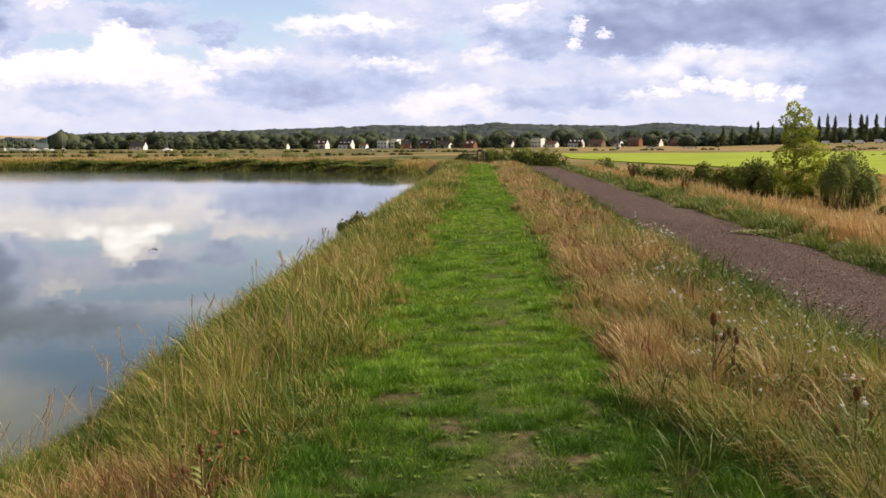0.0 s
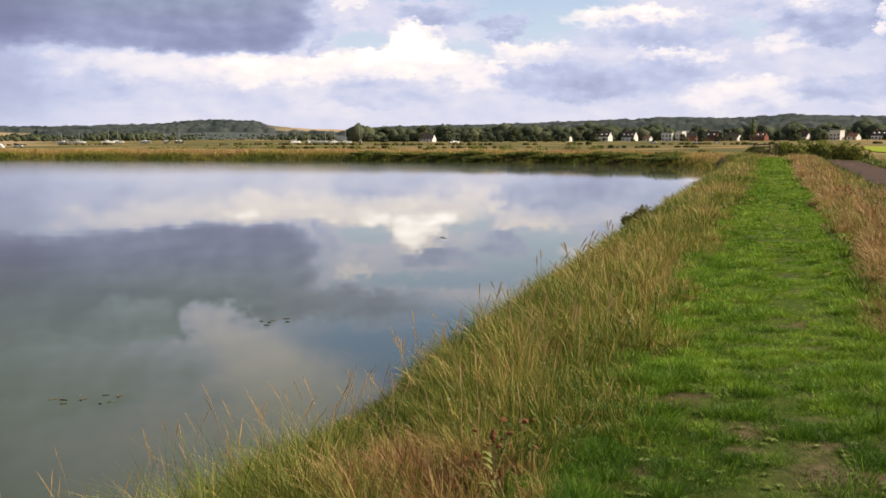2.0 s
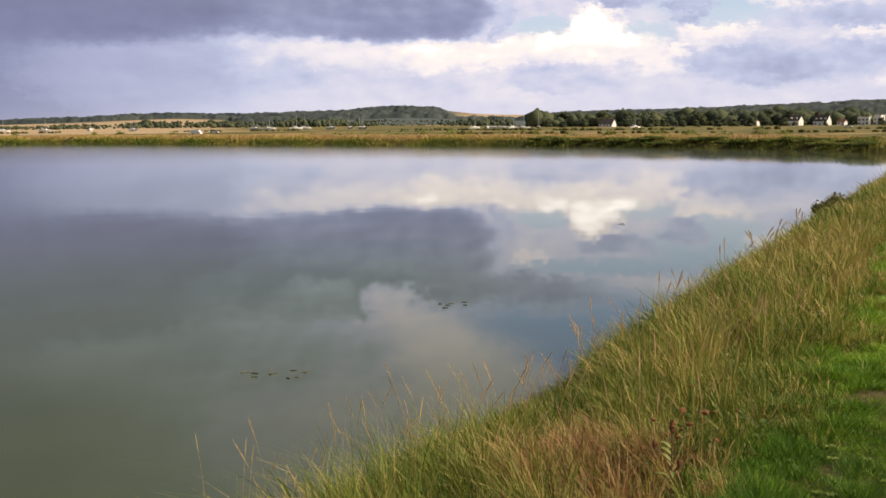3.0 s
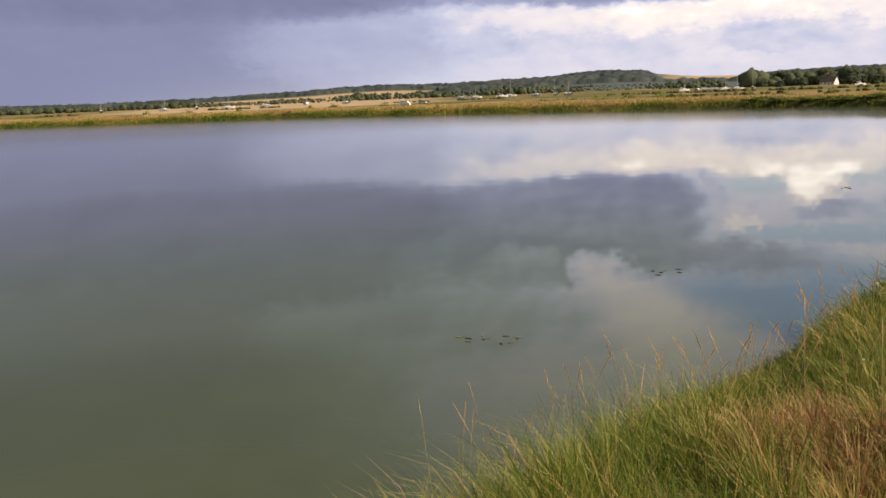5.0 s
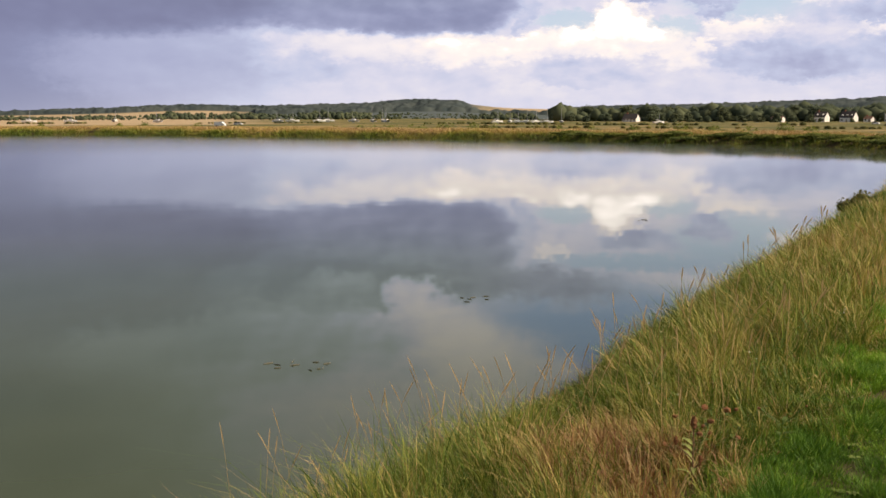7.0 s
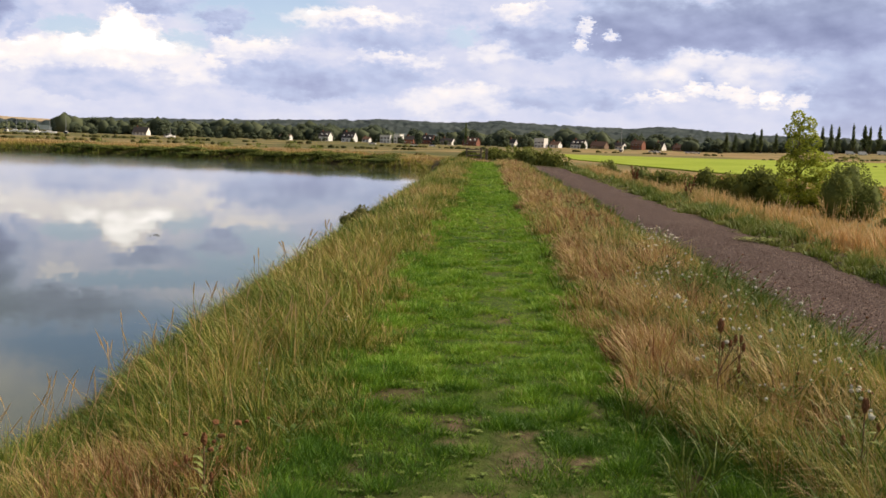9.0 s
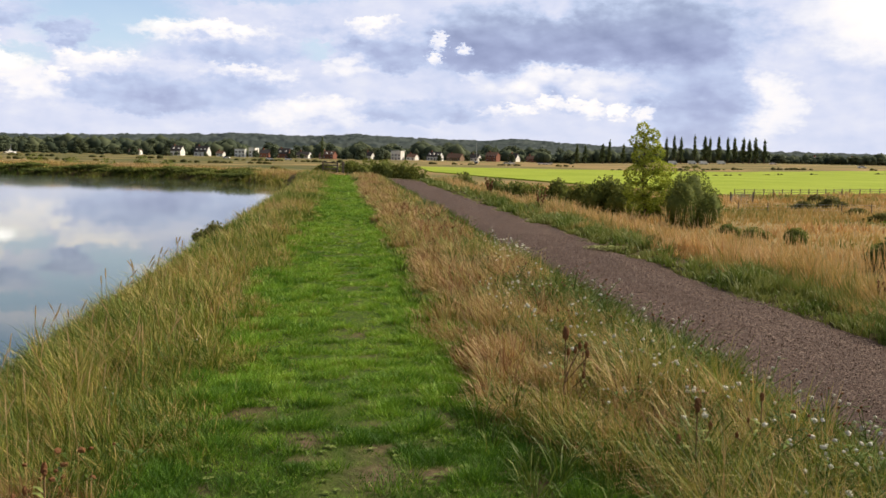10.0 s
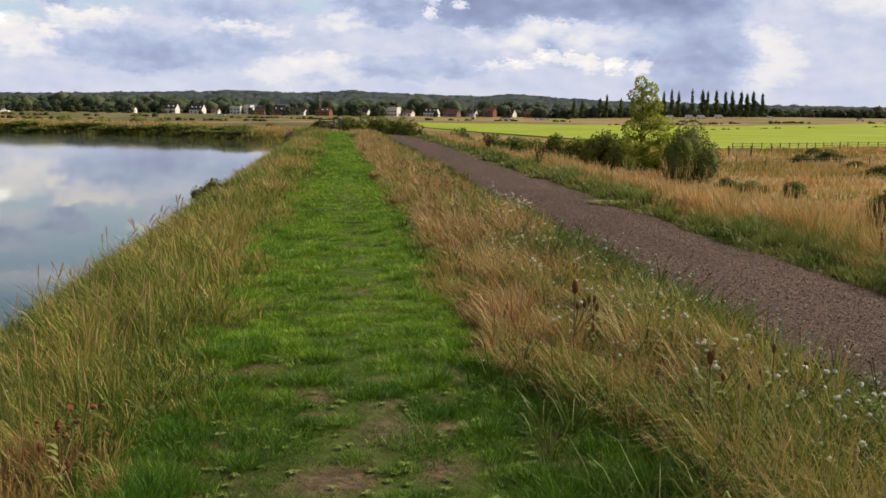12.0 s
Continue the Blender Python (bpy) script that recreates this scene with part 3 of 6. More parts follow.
def ribbon(name, d0, d1, y0, y1, lift, mat, label, kindname):
    """A strip along the embankment between two distances from the pool's edge."""
    pts = []
    for y in steps((y0, 40, 180), (40, y1, 60)):
        pts.append((POOL[0][0], y, 1.0, 0.0))
    corner = POOL[1:6]
    for (ax, ay), (bx, by) in zip(corner[:-1], corner[1:]):
        t = Vector((bx - ax, by - ay)).normalized()
        for k in np.linspace(0.15, 0.85, 8):
            pts.append((ax + k * (bx - ax), ay + k * (by - ay), t.y, -t.x))
    verts, faces, n = [], [], 14
    for j, (px, py, nx, ny) in enumerate(pts):
        for i in range(n + 1):
            f = i / n
            d = d0 + (d1 - d0) * f
            if i in (0, n):
                d += (noise.noise(Vector((py * 0.9, px + i, 0))) * 0.14 + noise.noise(Vector((py * 4, px + i, 3))) * 0.08)
            x, y = px + nx * d, py + ny * d
            verts.append((x, y, float(land(x, y)) + lift + 0.02 * math.sin(f * math.pi)))
    for j in range(len(pts) - 1):
        for i in range(n):
            a = j * (n + 1) + i
            faces.append((a, a + 1, a + n + 2, a + n + 1))
    me = mesh_of(name, verts, faces, [mat])
    me.polygons.foreach_set("use_smooth", np.ones(len(faces), bool))
    return tagged(new(name, me), label, kindname, kind="structure")


ribbon("gravel_track", 6.75, 9.1, -8, 72, 0.02, GRAVEL, "purple-brown gravel track along the embankment", "track")


def inside(pts, x, y):
    hit = np.zeros(np.shape(x), bool)
    for (ax, ay), (bx, by) in zip(pts, pts[1:] + pts[:1]):
        hit ^= ((ay > y) != (by > y)) & (x < (bx - ax) * (y - ay) / (by - ay + 1e-12) + ax)
    return hit


def sheet(name, pts, z, mat, label, category, lift=None):
    """A level sheet, or with lift one that follows the land."""
    bm = bmesh.new()
    bm.faces.new([bm.verts.new((x, y, z)) for x, y in pts])
    if lift is not None:
        bmesh.ops.triangulate(bm, faces=bm.faces[:])
        for axis in (0, 1):
            lo, hi = min(p[axis] for p in pts), max(p[axis] for p in pts)
            for c in np.arange(lo + 8, hi, 16):
                n = Vector((1, 0, 0) if axis == 0 else (0, 1, 0))
                bmesh.ops.bisect_plane(bm, geom=bm.verts[:] + bm.edges[:] + bm.faces[:], plane_co=n * float(c), plane_no=n)
        for v in bm.verts:
            v.co.z = float(land(v.co.x, v.co.y)) + lift
        rim = bmesh.ops.extrude_edge_only(bm, edges=[e for e in bm.edges if e.is_boundary])
        for v in rim["geom"]:
            if isinstance(v, bmesh.types.BMVert):
                v.co.z -= 0.7
    for f in bm.faces:
        f.normal_update()
        if f.normal.z < 0:
            f.normal_flip()
    me = bpy.data.meshes.new(name)
    bm.to_mesh(me)
    bm.free()
    me.materials.append(mat)
    return tagged(new(name, me), label, category, kind="structure")


PASTURE_EDGE = [(54, 136), (77, 151.5), (107, 165), (160, 188), (182, 176), (432, 417), (341, 469), (250, 433), (136, 355), (110, 384), (30, 410), (26, 300), (36, 225), (45, 180), (50, 150)]
LAWN_EDGE = [(45, 81), (48, 78.5), (53, 79.5), (57, 77), (61, 78.3), (66, 76.8), (73, 83), (80, 89), (96, 113), (86, 109), (80, 110.5), (70, 103), (62, 99), (57, 94), (52, 92), (49, 86)]
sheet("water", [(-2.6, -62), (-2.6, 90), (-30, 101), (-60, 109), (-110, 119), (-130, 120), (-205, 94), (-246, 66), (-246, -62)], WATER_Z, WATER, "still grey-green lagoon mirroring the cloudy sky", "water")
sheet("pasture_field", PASTURE_EDGE, 0, PASTURE, "bright yellow-green grazed pasture behind a rail fence", "field", 0.25)
sheet("lawn_patch", LAWN_EDGE, 0, LAWN, "bright green mown patch among dry grass", "field", 0.12)

# ---- grasses ----
def blades(name, pts, height, width, lean, hue, segs, mat, label, category, turn=None):
    """One tapering blade for each root point; lean: how far the tip hangs over, as (n, 2)."""
    n = len(pts)
    turn = rng.rand(n) * math.pi if turn is None else turn
    side = np.stack([np.cos(turn), np.sin(turn), np.zeros(n)], 1)
    vs, tip = [], []
    for k in range(segs):
        f = k / segs
        mid = pts + np.concatenate([lean * f ** 1.8, (height * f)[:, None]], 1)
        w = (width * (1 - 0.55 * f))[:, None] * side
        vs += [mid - w, mid + w]
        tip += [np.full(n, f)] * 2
    drop = np.minimum(0.3, 0.35 * (np.hypot(lean[:, 0], lean[:, 1]) / np.maximum(height, 0.01)) ** 2)
    vs.append(pts + np.concatenate([lean, (height * (1 - drop))[:, None]], 1))
    tip.append(np.ones(n))
    per = 2 * segs + 1
    verts = np.stack(vs, 1).reshape(-1, 3)
    tris = []
    for k in range(segs - 1):
        a = 2 * k
        tris += [(a, a + 1, a + 3), (a, a + 3, a + 2)]
    tris.append((2 * segs - 2, 2 * segs - 1, 2 * segs))
    tris = (np.array(tris)[None] + (np.arange(n) * per)[:, None, None]).reshape(-1, 3)
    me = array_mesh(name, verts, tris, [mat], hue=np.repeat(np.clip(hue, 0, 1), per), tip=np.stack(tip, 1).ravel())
    return tagged(new(name, me), label, category, kind="stuff")


def strip_points(d0, d1, y0, y1, density):
    """Random roots along the straight side of the pool, between two distances from its edge."""
    n = int((d1 - d0) * (y1 - y0) * density)
    x, y = POOL[0][0] + d0 + rng.rand(n) * (d1 - d0), y0 + rng.rand(n) * (y1 - y0)
    return x, y


def rooted(x, y):
    return np.stack([x, y, land(x, y) - 0.01], 1)


BANDS = [(-8.0, 2.5, 0.34, 1), (2.5, 8.0, 1.0, 3), (8.0, 16.0, 0.55, 2), (16.0, 32.0, 0.28, 2), (32.0, 80.0, 0.11, 1)]


def tufts(x, y, per, spread):
    """Blades in tufts round the given centres: roots, the way out from the centre, and each blade's tuft."""
    n = len(x)
    who = np.repeat(np.arange(n), per)
    a, r = rng.rand(n * per) * 2 * math.pi, np.abs(rng.randn(n * per)) * spread
    out = np.stack([np.cos(a), np.sin(a)], 1)
    return x[who] + out[:, 0] * r, y[who] + out[:, 1] * r, out, who


def bank_grass():
    for y0, y1, k, segs in BANDS:
        for layer in ("thatch", "low", "top"):
            cx, cy = strip_points(0.12, 3.25, y0, y1, {"thatch": 80, "low": 165, "top": 105}[layer] * k)
            d = cx - POOL[0][0]
            edge = 2.96 + (wave(cx, cy, 0.8, 1) - 0.5) * 0.4 + (wave(cx, cy, 4.0, 11) - 0.5) * 0.2
            keep = (d < edge - (0.12 if layer != "low" else 0)) & (rng.rand(len(cx)) < 0.10 + 1.5 * wave(cx, cy, 0.3, 2) ** 1.3)
            cx, cy, d, edge = cx[keep], cy[keep], d[keep], edge[keep]
            withered = np.clip(1.5 - np.hypot((cx + 1.60) / 0.62, (cy - 4.5) / 0.62) - 1.5 * (wave(cx, cy, 0.22, 12) - 0.35), 0, 1)
            dry = np.clip(wave(cx, cy, 1.9, 10) * 1.5 - 0.86 + 0.28 * np.clip((cy - 8) / 6, 0, 1) + 0.2 * (d - 1.4) - 0.12 * np.clip((7.0 - cy) / 2, 0, 1) - 0.25 * np.clip((8 - cy) / 4, 0, 1) * (d > 1.9), 0, 1)
            fade = np.clip((edge - d) / 0.9, 0.16, 1) * np.clip(0.55 + d * 0.5, 0, 1)
            # sward lowered along a line of sight, raised nearer, to fit the camera's view
            dip = 1 + 0.12 * np.clip((6.4 - cy) / 0.8, 0, 1) * np.clip((1.5 - d) / 0.3, 0, 1) - 0.38 * np.clip(1.5 - np.abs(cx + 2.05 + (cy - 5.0) * 0.38) / 0.36, 0, 1) * np.clip((8.8 - cy) / 1.0, 0, 1) * np.clip((cy - 4.6) / 0.5, 0, 1)
            if layer == "thatch":
                ht, hue_t = (0.10 + 0.12 * wave(cx, cy, 0.6, 13)) * fade, 0.72 + 0.22 * withered + rng.randn(len(cx)) * 0.14
            elif layer == "low":
                ht, hue_t = (0.14 + 0.20 * wave(cx, cy, 0.7, 4)) * fade, 0.04 + 0.30 * dry + 0.92 * withered * (rng.rand(len(cx)) < 0.75) + rng.randn(len(cx)) * 0.10
            else:
                ht, hue_t = (0.27 + 0.22 * wave(cx, cy, 0.9, 5)) * fade * (1 - 0.15 * withered), 0.16 + 0.48 * dry + 0.80 * withered * (rng.rand(len(cx)) < 0.5) + rng.randn(len(cx)) * 0.17
            ht = ht * (0.7 + 0.6 * rng.rand(len(cx))) * dip
            x, y, out, who = tufts(cx, cy, {"thatch": 16, "low": 24, "top": 18}[layer], 0.035 + 0.0015 * max(y0, 0))
            n, dist = len(x), np.hypot(x, y)
            h = ht[who] * (0.55 + 0.6 * rng.rand(n))
            w = np.maximum(0.0012 if layer == "top" else 0.0017, 0.00042 * dist) * (0.5 + 1.1 * rng.rand(n))
            sprawl = 0.9 if layer == "thatch" else 0.22
            lean = out * (h * (sprawl + 0.55 * rng.rand(n)))[:, None] + (h[:, None] * [[-0.24, -0.05]]) + rng.randn(n, 2) * 0.16 * h[:, None]
            hue = hue_t[who] + rng.randn(n) * 0.15 + 0.35 * (rng.rand(n) < 0.10)
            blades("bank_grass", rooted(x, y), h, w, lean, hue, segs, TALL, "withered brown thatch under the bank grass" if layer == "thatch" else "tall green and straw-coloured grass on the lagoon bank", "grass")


def strip_grass():
    for y0, y1, k, segs in BANDS:
        for layer in ("thatch", "low", "top"):
            cx, cy = strip_points(4.0, 6.95, y0, y1, {"thatch": 90, "low": 130, "top": 115}[layer] * k)
            d = cx - POOL[0][0]
            e0 = 4.36 + 0.46 * np.clip((6.8 - cy) / 2.2, 0, 1) + (wave(cx, cy, 0.7, 21) - 0.5) * 0.35 + (wave(cx, cy, 4.0, 20) - 0.5) * 0.15
            e1 = 6.78 + (wave(cx, cy, 0.7, 22) - 0.5) * 0.4
            keep = (d > e0) & (d < e1) & (rng.rand(len(cx)) < 0.08 + 1.5 * wave(cx, cy, 0.3, 23) ** 1.4)
            cx, cy, d, e0, e1 = cx[keep], cy[keep], d[keep], e0[keep], e1[keep]
            # the last, oval term greens and darkens the edge: weeds' shadow as colour
            dry = np.clip(0.62 + 1.3 * (wave(cx, cy, 1.1, 28) - 0.5) - 0.55 * np.clip((d - 5.4) / 1.0, 0, 1) + 0.2 * np.clip((cy - 7) / 9, 0, 1) - 0.16 * np.clip((8.5 - cy) / 3, 0, 1) - 0.14 * np.clip((6 - cy) / 1.5, 0, 1) - 0.6 * np.clip(1.3 - np.hypot((d - 4.75) / 0.40, (cy - 4.6) / 1.4), 0, 1), 0, 1)
            fade = np.clip((d - e0) / np.where(cy < 7, 0.12, 0.25), 0.4, 1) * (1 + 0.30 * np.clip((6.5 - cy) / 1.5, 0, 1)) * np.clip((e1 - d) / 0.8, 0.25, 1)
            if layer == "thatch":
                ht, hue_t = (0.10 + 0.12 * wave(cx, cy, 0.6, 26)) * fade, 0.88 + rng.randn(len(cx)) * 0.14
            elif layer == "low":
                ht, hue_t = (0.10 + 0.18 * wave(cx, cy, 0.7, 24)) * fade, 0.05 + 0.38 * dry + rng.randn(len(cx)) * 0.11
            else:
                ht, hue_t = (0.20 + 0.25 * wave(cx, cy, 0.8, 25)) * fade, 0.30 + 0.58 * dry + rng.randn(len(cx)) * 0.15
            ht = ht * (0.7 + 0.6 * rng.rand(len(cx)))
            x, y, out, who = tufts(cx, cy, {"thatch": 16, "low": 20, "top": 18}[layer], 0.035 + 0.0015 * max(y0, 0))
            n, dist = len(x), np.hypot(x, y)
            h = ht[who] * (0.55 + 0.6 * rng.rand(n))
            w = np.maximum(0.0012 if layer == "top" else 0.0017, 0.00042 * dist) * (0.5 + 1.1 * rng.rand(n))
            lean = out * (h * ((0.9 if layer == "thatch" else 0.20) + 0.60 * rng.rand(n)))[:, None] + (h[:, None] * [[-0.30, -0.05]]) + rng.randn(n, 2) * 0.12 * h[:, None]
            hue = hue_t[who] + rng.randn(n) * 0.16 + 0.28 * (rng.rand(n) < 0.08)
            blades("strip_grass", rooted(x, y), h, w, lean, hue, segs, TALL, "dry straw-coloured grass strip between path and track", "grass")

        cx, cy = strip_points(4.3, 6.9, y0, y1, 230 * k)
        d = cx - POOL[0][0]
        keep = rng.rand(len(cx)) < np.clip((d - 4.6) / 1.6, 0.06, 1) * np.clip(2.4 * wave(cx, cy, 0.55, 29) - 0.7, 0, 1)
        cx, cy, d = cx[keep], cy[keep], d[keep]
        ht = (0.16 + 0.26 * wave(cx, cy, 0.5, 19)) * np.clip((6.95 - d) / 0.6, 0.3, 1) * (0.6 + 0.7 * rng.rand(len(cx)))
        hue_t = 0.36 + rng.randn(len(cx)) * 0.25
        x, y, out, who = tufts(cx, cy, 18, 0.05)
        n, dist = len(x), np.hypot(x, y)
        h = ht[who] * (0.3 + 0.8 * rng.rand(n))
        w = np.maximum(0.0042, 0.0007 * dist) * (0.5 + 1.0 * rng.rand(n))
        blades("strip_weeds", rooted(x, y), h, w, out * (h * (0.4 + 0.8 * rng.rand(n)))[:, None], hue_t[who] + rng.randn(n) * 0.15, segs, WEED, "leafy green weeds among the strip's dry grass", "weeds")



def path_grass():
    for y0, y1, dens in ((-8, 2.6, 300), (2.6, 8, 1300), (8, 16, 620), (16, 36, 210), (36, 80, 60)):
        cx, cy = strip_points(2.3, 5.0, y0, y1, dens)
        worn = np.zeros(len(cx))
        for px, py, pr in WORN:
            worn = np.maximum(worn, np.clip(1.7 - np.hypot((cx - px) / pr, (cy - py) / (pr * 1.5)), 0, 1))
        keep = (rng.rand(len(cx)) > worn * 0.82) & ((cy > 6.5) | (wave(cx, cy, 0.22, 34) > 0.19)) & (rng.rand(len(cx)) < 0.60 + 0.8 * wave(cx, cy, 0.16, 30))
        cx, cy = cx[keep], cy[keep]
        tread = np.exp(-((cx - 0.1) / 0.25) ** 2)
        side = np.clip((np.abs(cx) - 0.5) / 0.4, 0, 1)
        ht = (0.018 + 0.085 * wave(cx, cy, 0.17, 31) ** 2) * (1 - 0.2 * tread) * (0.5 + 0.9 * rng.rand(len(cx))) + 0.06 * side * wave(cx, cy, 0.3, 37)
        # last term darkens the near end: shadow on the path put into the hue
        hue_t = 0.38 + 0.5 * (wave(cx, cy, 0.2, 32) - 0.5) + 0.06 * tread + 0.25 * (wave(cx, cy, 2.2, 33) - 0.5) + rng.randn(len(cx)) * 0.17 - 0.34 * np.clip((7.5 - cy) / 2.5, 0, 1)
        x, y, out, who = tufts(cx, cy, 16, 0.024 + 0.0012 * max(y0, 0))
        n, dist = len(x), np.hypot(x, y)
        h = ht[who] * (0.6 + 0.6 * rng.rand(n))
        w = np.maximum(0.0018, 0.00050 * dist) * (0.6 + 0.9 * rng.rand(n))
        lean = out * (h * (0.3 + 0.8 * rng.rand(n)))[:, None]
        hue = hue_t[who] + rng.randn(n) * 0.10 + 0.6 * (rng.rand(n) < 0.03)
        blades("path_grass", rooted(x, y), h, w, lean, hue, 1, SHORT, "short trodden bright green grass of the footpath", "grass")


def verge_grass():
    for y0, y1, k, segs in ((-6.0, 5.0, 0.35, 2), (5.0, 16.0, 1.0, 2), (16.0, 40.0, 0.34, 2), (40.0, 95.0, 0.10, 1)):
        cx, cy = strip_points(9.0, 17.5, y0, y1, 64 * k)
        d = cx - POOL[0][0]
        e0 = 9.6 + (wave(cx, cy, 1.5, 41) - 0.5) * 0.9
        keep = (d > e0) & (rng.rand(len(cx)) < (0.25 + 1.1 * wave(cx, cy, 0.5, 42)) * np.where(d > 14, 0.5, 1))
        cx, cy, d, e0 = cx[keep], cy[keep], d[keep], e0[keep]
        m = len(cx)
        ht = (0.36 + 0.42 * wave(cx, cy, 1.2, 43)) * np.clip((d - e0) / 1.0, 0.35, 1) * (0.6 + 0.7 * rng.rand(m))
        hue_t = 0.48 + 0.9 * (wave(cx, cy, 1.6, 47) - 0.5) + 0.3 * (wave(cx, cy, 0.4, 48) - 0.5) - 0.45 * np.clip(1 - (d - e0) / 1.0, 0, 1) + rng.randn(m) * 0.16
        x, y, out, who = tufts(cx, cy, 15, 0.06 + 0.001 * max(y0, 0))
        n, dist = len(x), np.hypot(x, y)
        h = ht[who] * (0.5 + 0.6 * rng.rand(n))
        w = np.maximum(0.0026, 0.00052 * dist) * (0.5 + 1.0 * rng.rand(n))
        lean = out * (h * (0.1 + 0.4 * rng.rand(n)))[:, None] + (h[:, None] * [[-0.08, 0.02]])
        blades("verge_grass", rooted(x, y), h, w, lean, hue_t[who] + rng.randn(n) * 0.14, segs, REED, "tall orange-brown dry grass on the far verge", "grass")
        cx, cy = strip_points(8.85, 11.0, y0, y1, 120 * k)
        d = cx - POOL[0][0]
        keep = (d > 9.05 + (wave(cx, cy, 0.9, 51) - 0.5) * 0.5) & (d < 10.1 + (wave(cx, cy, 1.3, 52) - 0.4) * 1.4) & (rng.rand(len(cx)) < 0.2 + 1.1 * wave(cx, cy, 0.5, 53))
        cx, cy, d = cx[keep], cy[keep], d[keep]
        m = len(cx)
        ht = (0.12 + 0.34 * wave(cx, cy, 0.6, 54) ** 1.3) * np.clip((d - 8.8) / 0.6, 0.3, 1) * (0.5 + 0.8 * rng.rand(m))
        hue_t = 0.72 + 0.9 * (wave(cx, cy, 0.8, 55) - 0.5) + rng.randn(m) * 0.2
        x, y, out, who = tufts(cx, cy, 14, 0.06)
        n, dist = len(x), np.hypot(x, y)
        h = ht[who] * (0.4 + 0.8 * rng.rand(n))
        w = np.maximum(0.0036, 0.00055 * dist) * (0.5 + 1.0 * rng.rand(n))
        blades("verge_weeds", rooted(x, y), h, w, out * (h * (0.3 + 0.7 * rng.rand(n)))[:, None], hue_t[who] + rng.randn(n) * 0.15, segs, WEED, "low green weeds along the gravel edge", "weeds")


def marsh_grass():
    n = 95000
    a, r = np.radians(2 + 50 * rng.rand(n)), 22 + 150 * rng.rand(n) ** 1.1
    x, y = r * np.sin(a), r * np.cos(a)
    d = from_pool(x, y)
    tuft = wave(x, y, 2.6, 61)
    keep = (d > 15) & (rng.rand(n) < 0.25 + 1.1 * (tuft - 0.2)) & ~inside(LAWN_EDGE, x, y) & ~inside(PASTURE_EDGE, x, y)
    x, y, r, tuft = x[keep], y[keep], r[keep], tuft[keep]
    n = len(x)
    h = (0.25 + 0.75 * tuft) * (0.5 + 0.6 * rng.rand(n))
    hue = 0.42 + 0.9 * (wave(x, y, 7, 63) - 0.5) + rng.randn(n) * 0.14
    blades("marsh_grass", rooted(x, y), h, 0.0009 * r * (0.6 + 0.8 * rng.rand(n)), rng.randn(n, 2) * 0.3 * h[:, None], hue, 1, REED, "tussocky dry grass covering the low marsh", "grass")


def far_bank_grass():
    px, py = [], []
    for (ax, ay), (bx, by) in zip(POOL[1:13], POOL[2:14]):
        length = math.hypot(bx - ax, by - ay)
        m = int(length * 560)
        k, d = rng.rand(m), rng.rand(m) * 9.0 - 0.2
        t = ((bx - ax) / length, (by - ay) / length)
        px.append(ax + k * (bx - ax) + t[1] * d)
        py.append(ay + k * (by - ay) - t[0] * d)
    x, y = np.concatenate(px), np.concatenate(py)
    d = from_pool(x, y)
    keep = (d > -0.2) & ~((x > -4) & (y < 80))
    x, y, d = x[keep], y[keep], d[keep]
    n, r = len(x), np.hypot(x, y)
    h = (0.18 + 0.34 * wave(x, y, 1.8, 71)) * (0.5 + 0.7 * rng.rand(n))
    hue = 0.20 + 0.50 * np.clip((d - 0.6) / 1.8, 0, 1) + 0.4 * (wave(x, y, 5, 72) - 0.5) + rng.randn(n) * 0.12
    blades("far_bank_grass", rooted(x, y), h, 0.00042 * r * (0.6 + 0.8 * rng.rand(n)), rng.randn(n, 2) * 0.5 * h[:, None], hue, 1, TALL, "rough yellow-green grass on the lagoon's far bank", "grass")


def seed_stalks():
    """Tall flowering stems that stand clear of the grass along the water."""
    verts, tris, hue, tip = [], [], [], []
    spots = [(-3.35 + rng.rand() * 0.9, 4.5 + rng.rand() ** 1.4 * 14) for _ in range(40)] + [(-3.45 + rng.rand() * 0.7, 3.6 + rng.rand() * 1.7) for _ in range(22)]
    spots += [(-3.0 + rng.rand() * 1.8, 3.5 + rng.rand() * 5) for _ in range(70)]
    for x, y in spots:
        h, z = 0.42 + 0.28 * rng.rand() + 0.22 * (x < -3.0 and y < 5.4), float(land(x, y))
        lx, ly = 0.06 + rng.randn() * 0.22, rng.randn() * 0.22
        head, dist = 0.10 + 0.07 * rng.rand(), math.hypot(x, y)
        w = max(0.0013, 0.00026 * dist)
        for ang in (0.0, 1.57):
            sx, sy = math.cos(ang), math.sin(ang)
            prof = [(0, w), (0.45, w * 0.9), (1 - head / h, w * 0.8), (1 - head / h * 0.6, w * 2.6), (1 - head / h * 0.2, w * 2.0), (1.0, w * 0.4)]
            b = len(verts)
            for f, ww in prof:
                cx, cy, cz = x + lx * f * f * h, y + ly * f * f * h, z + h * f
                verts += [(cx - sx * ww, cy - sy * ww, cz), (cx + sx * ww, cy + sy * ww, cz)]
                hue += [0.62 + 0.2 * f] * 2
                tip += [0.5 + 0.5 * f] * 2
            for k in range(len(prof) - 1):
                a = b + 2 * k
                tris += [(a, a + 1, a + 3), (a, a + 3, a + 2)]
    me = array_mesh("seed_stalks", np.array(verts), np.array(tris), [TALL], hue=hue, tip=tip)
    tagged(new("seed_stalks", me), "tall pale grass stems with narrow seed heads", "grass", kind="stuff")


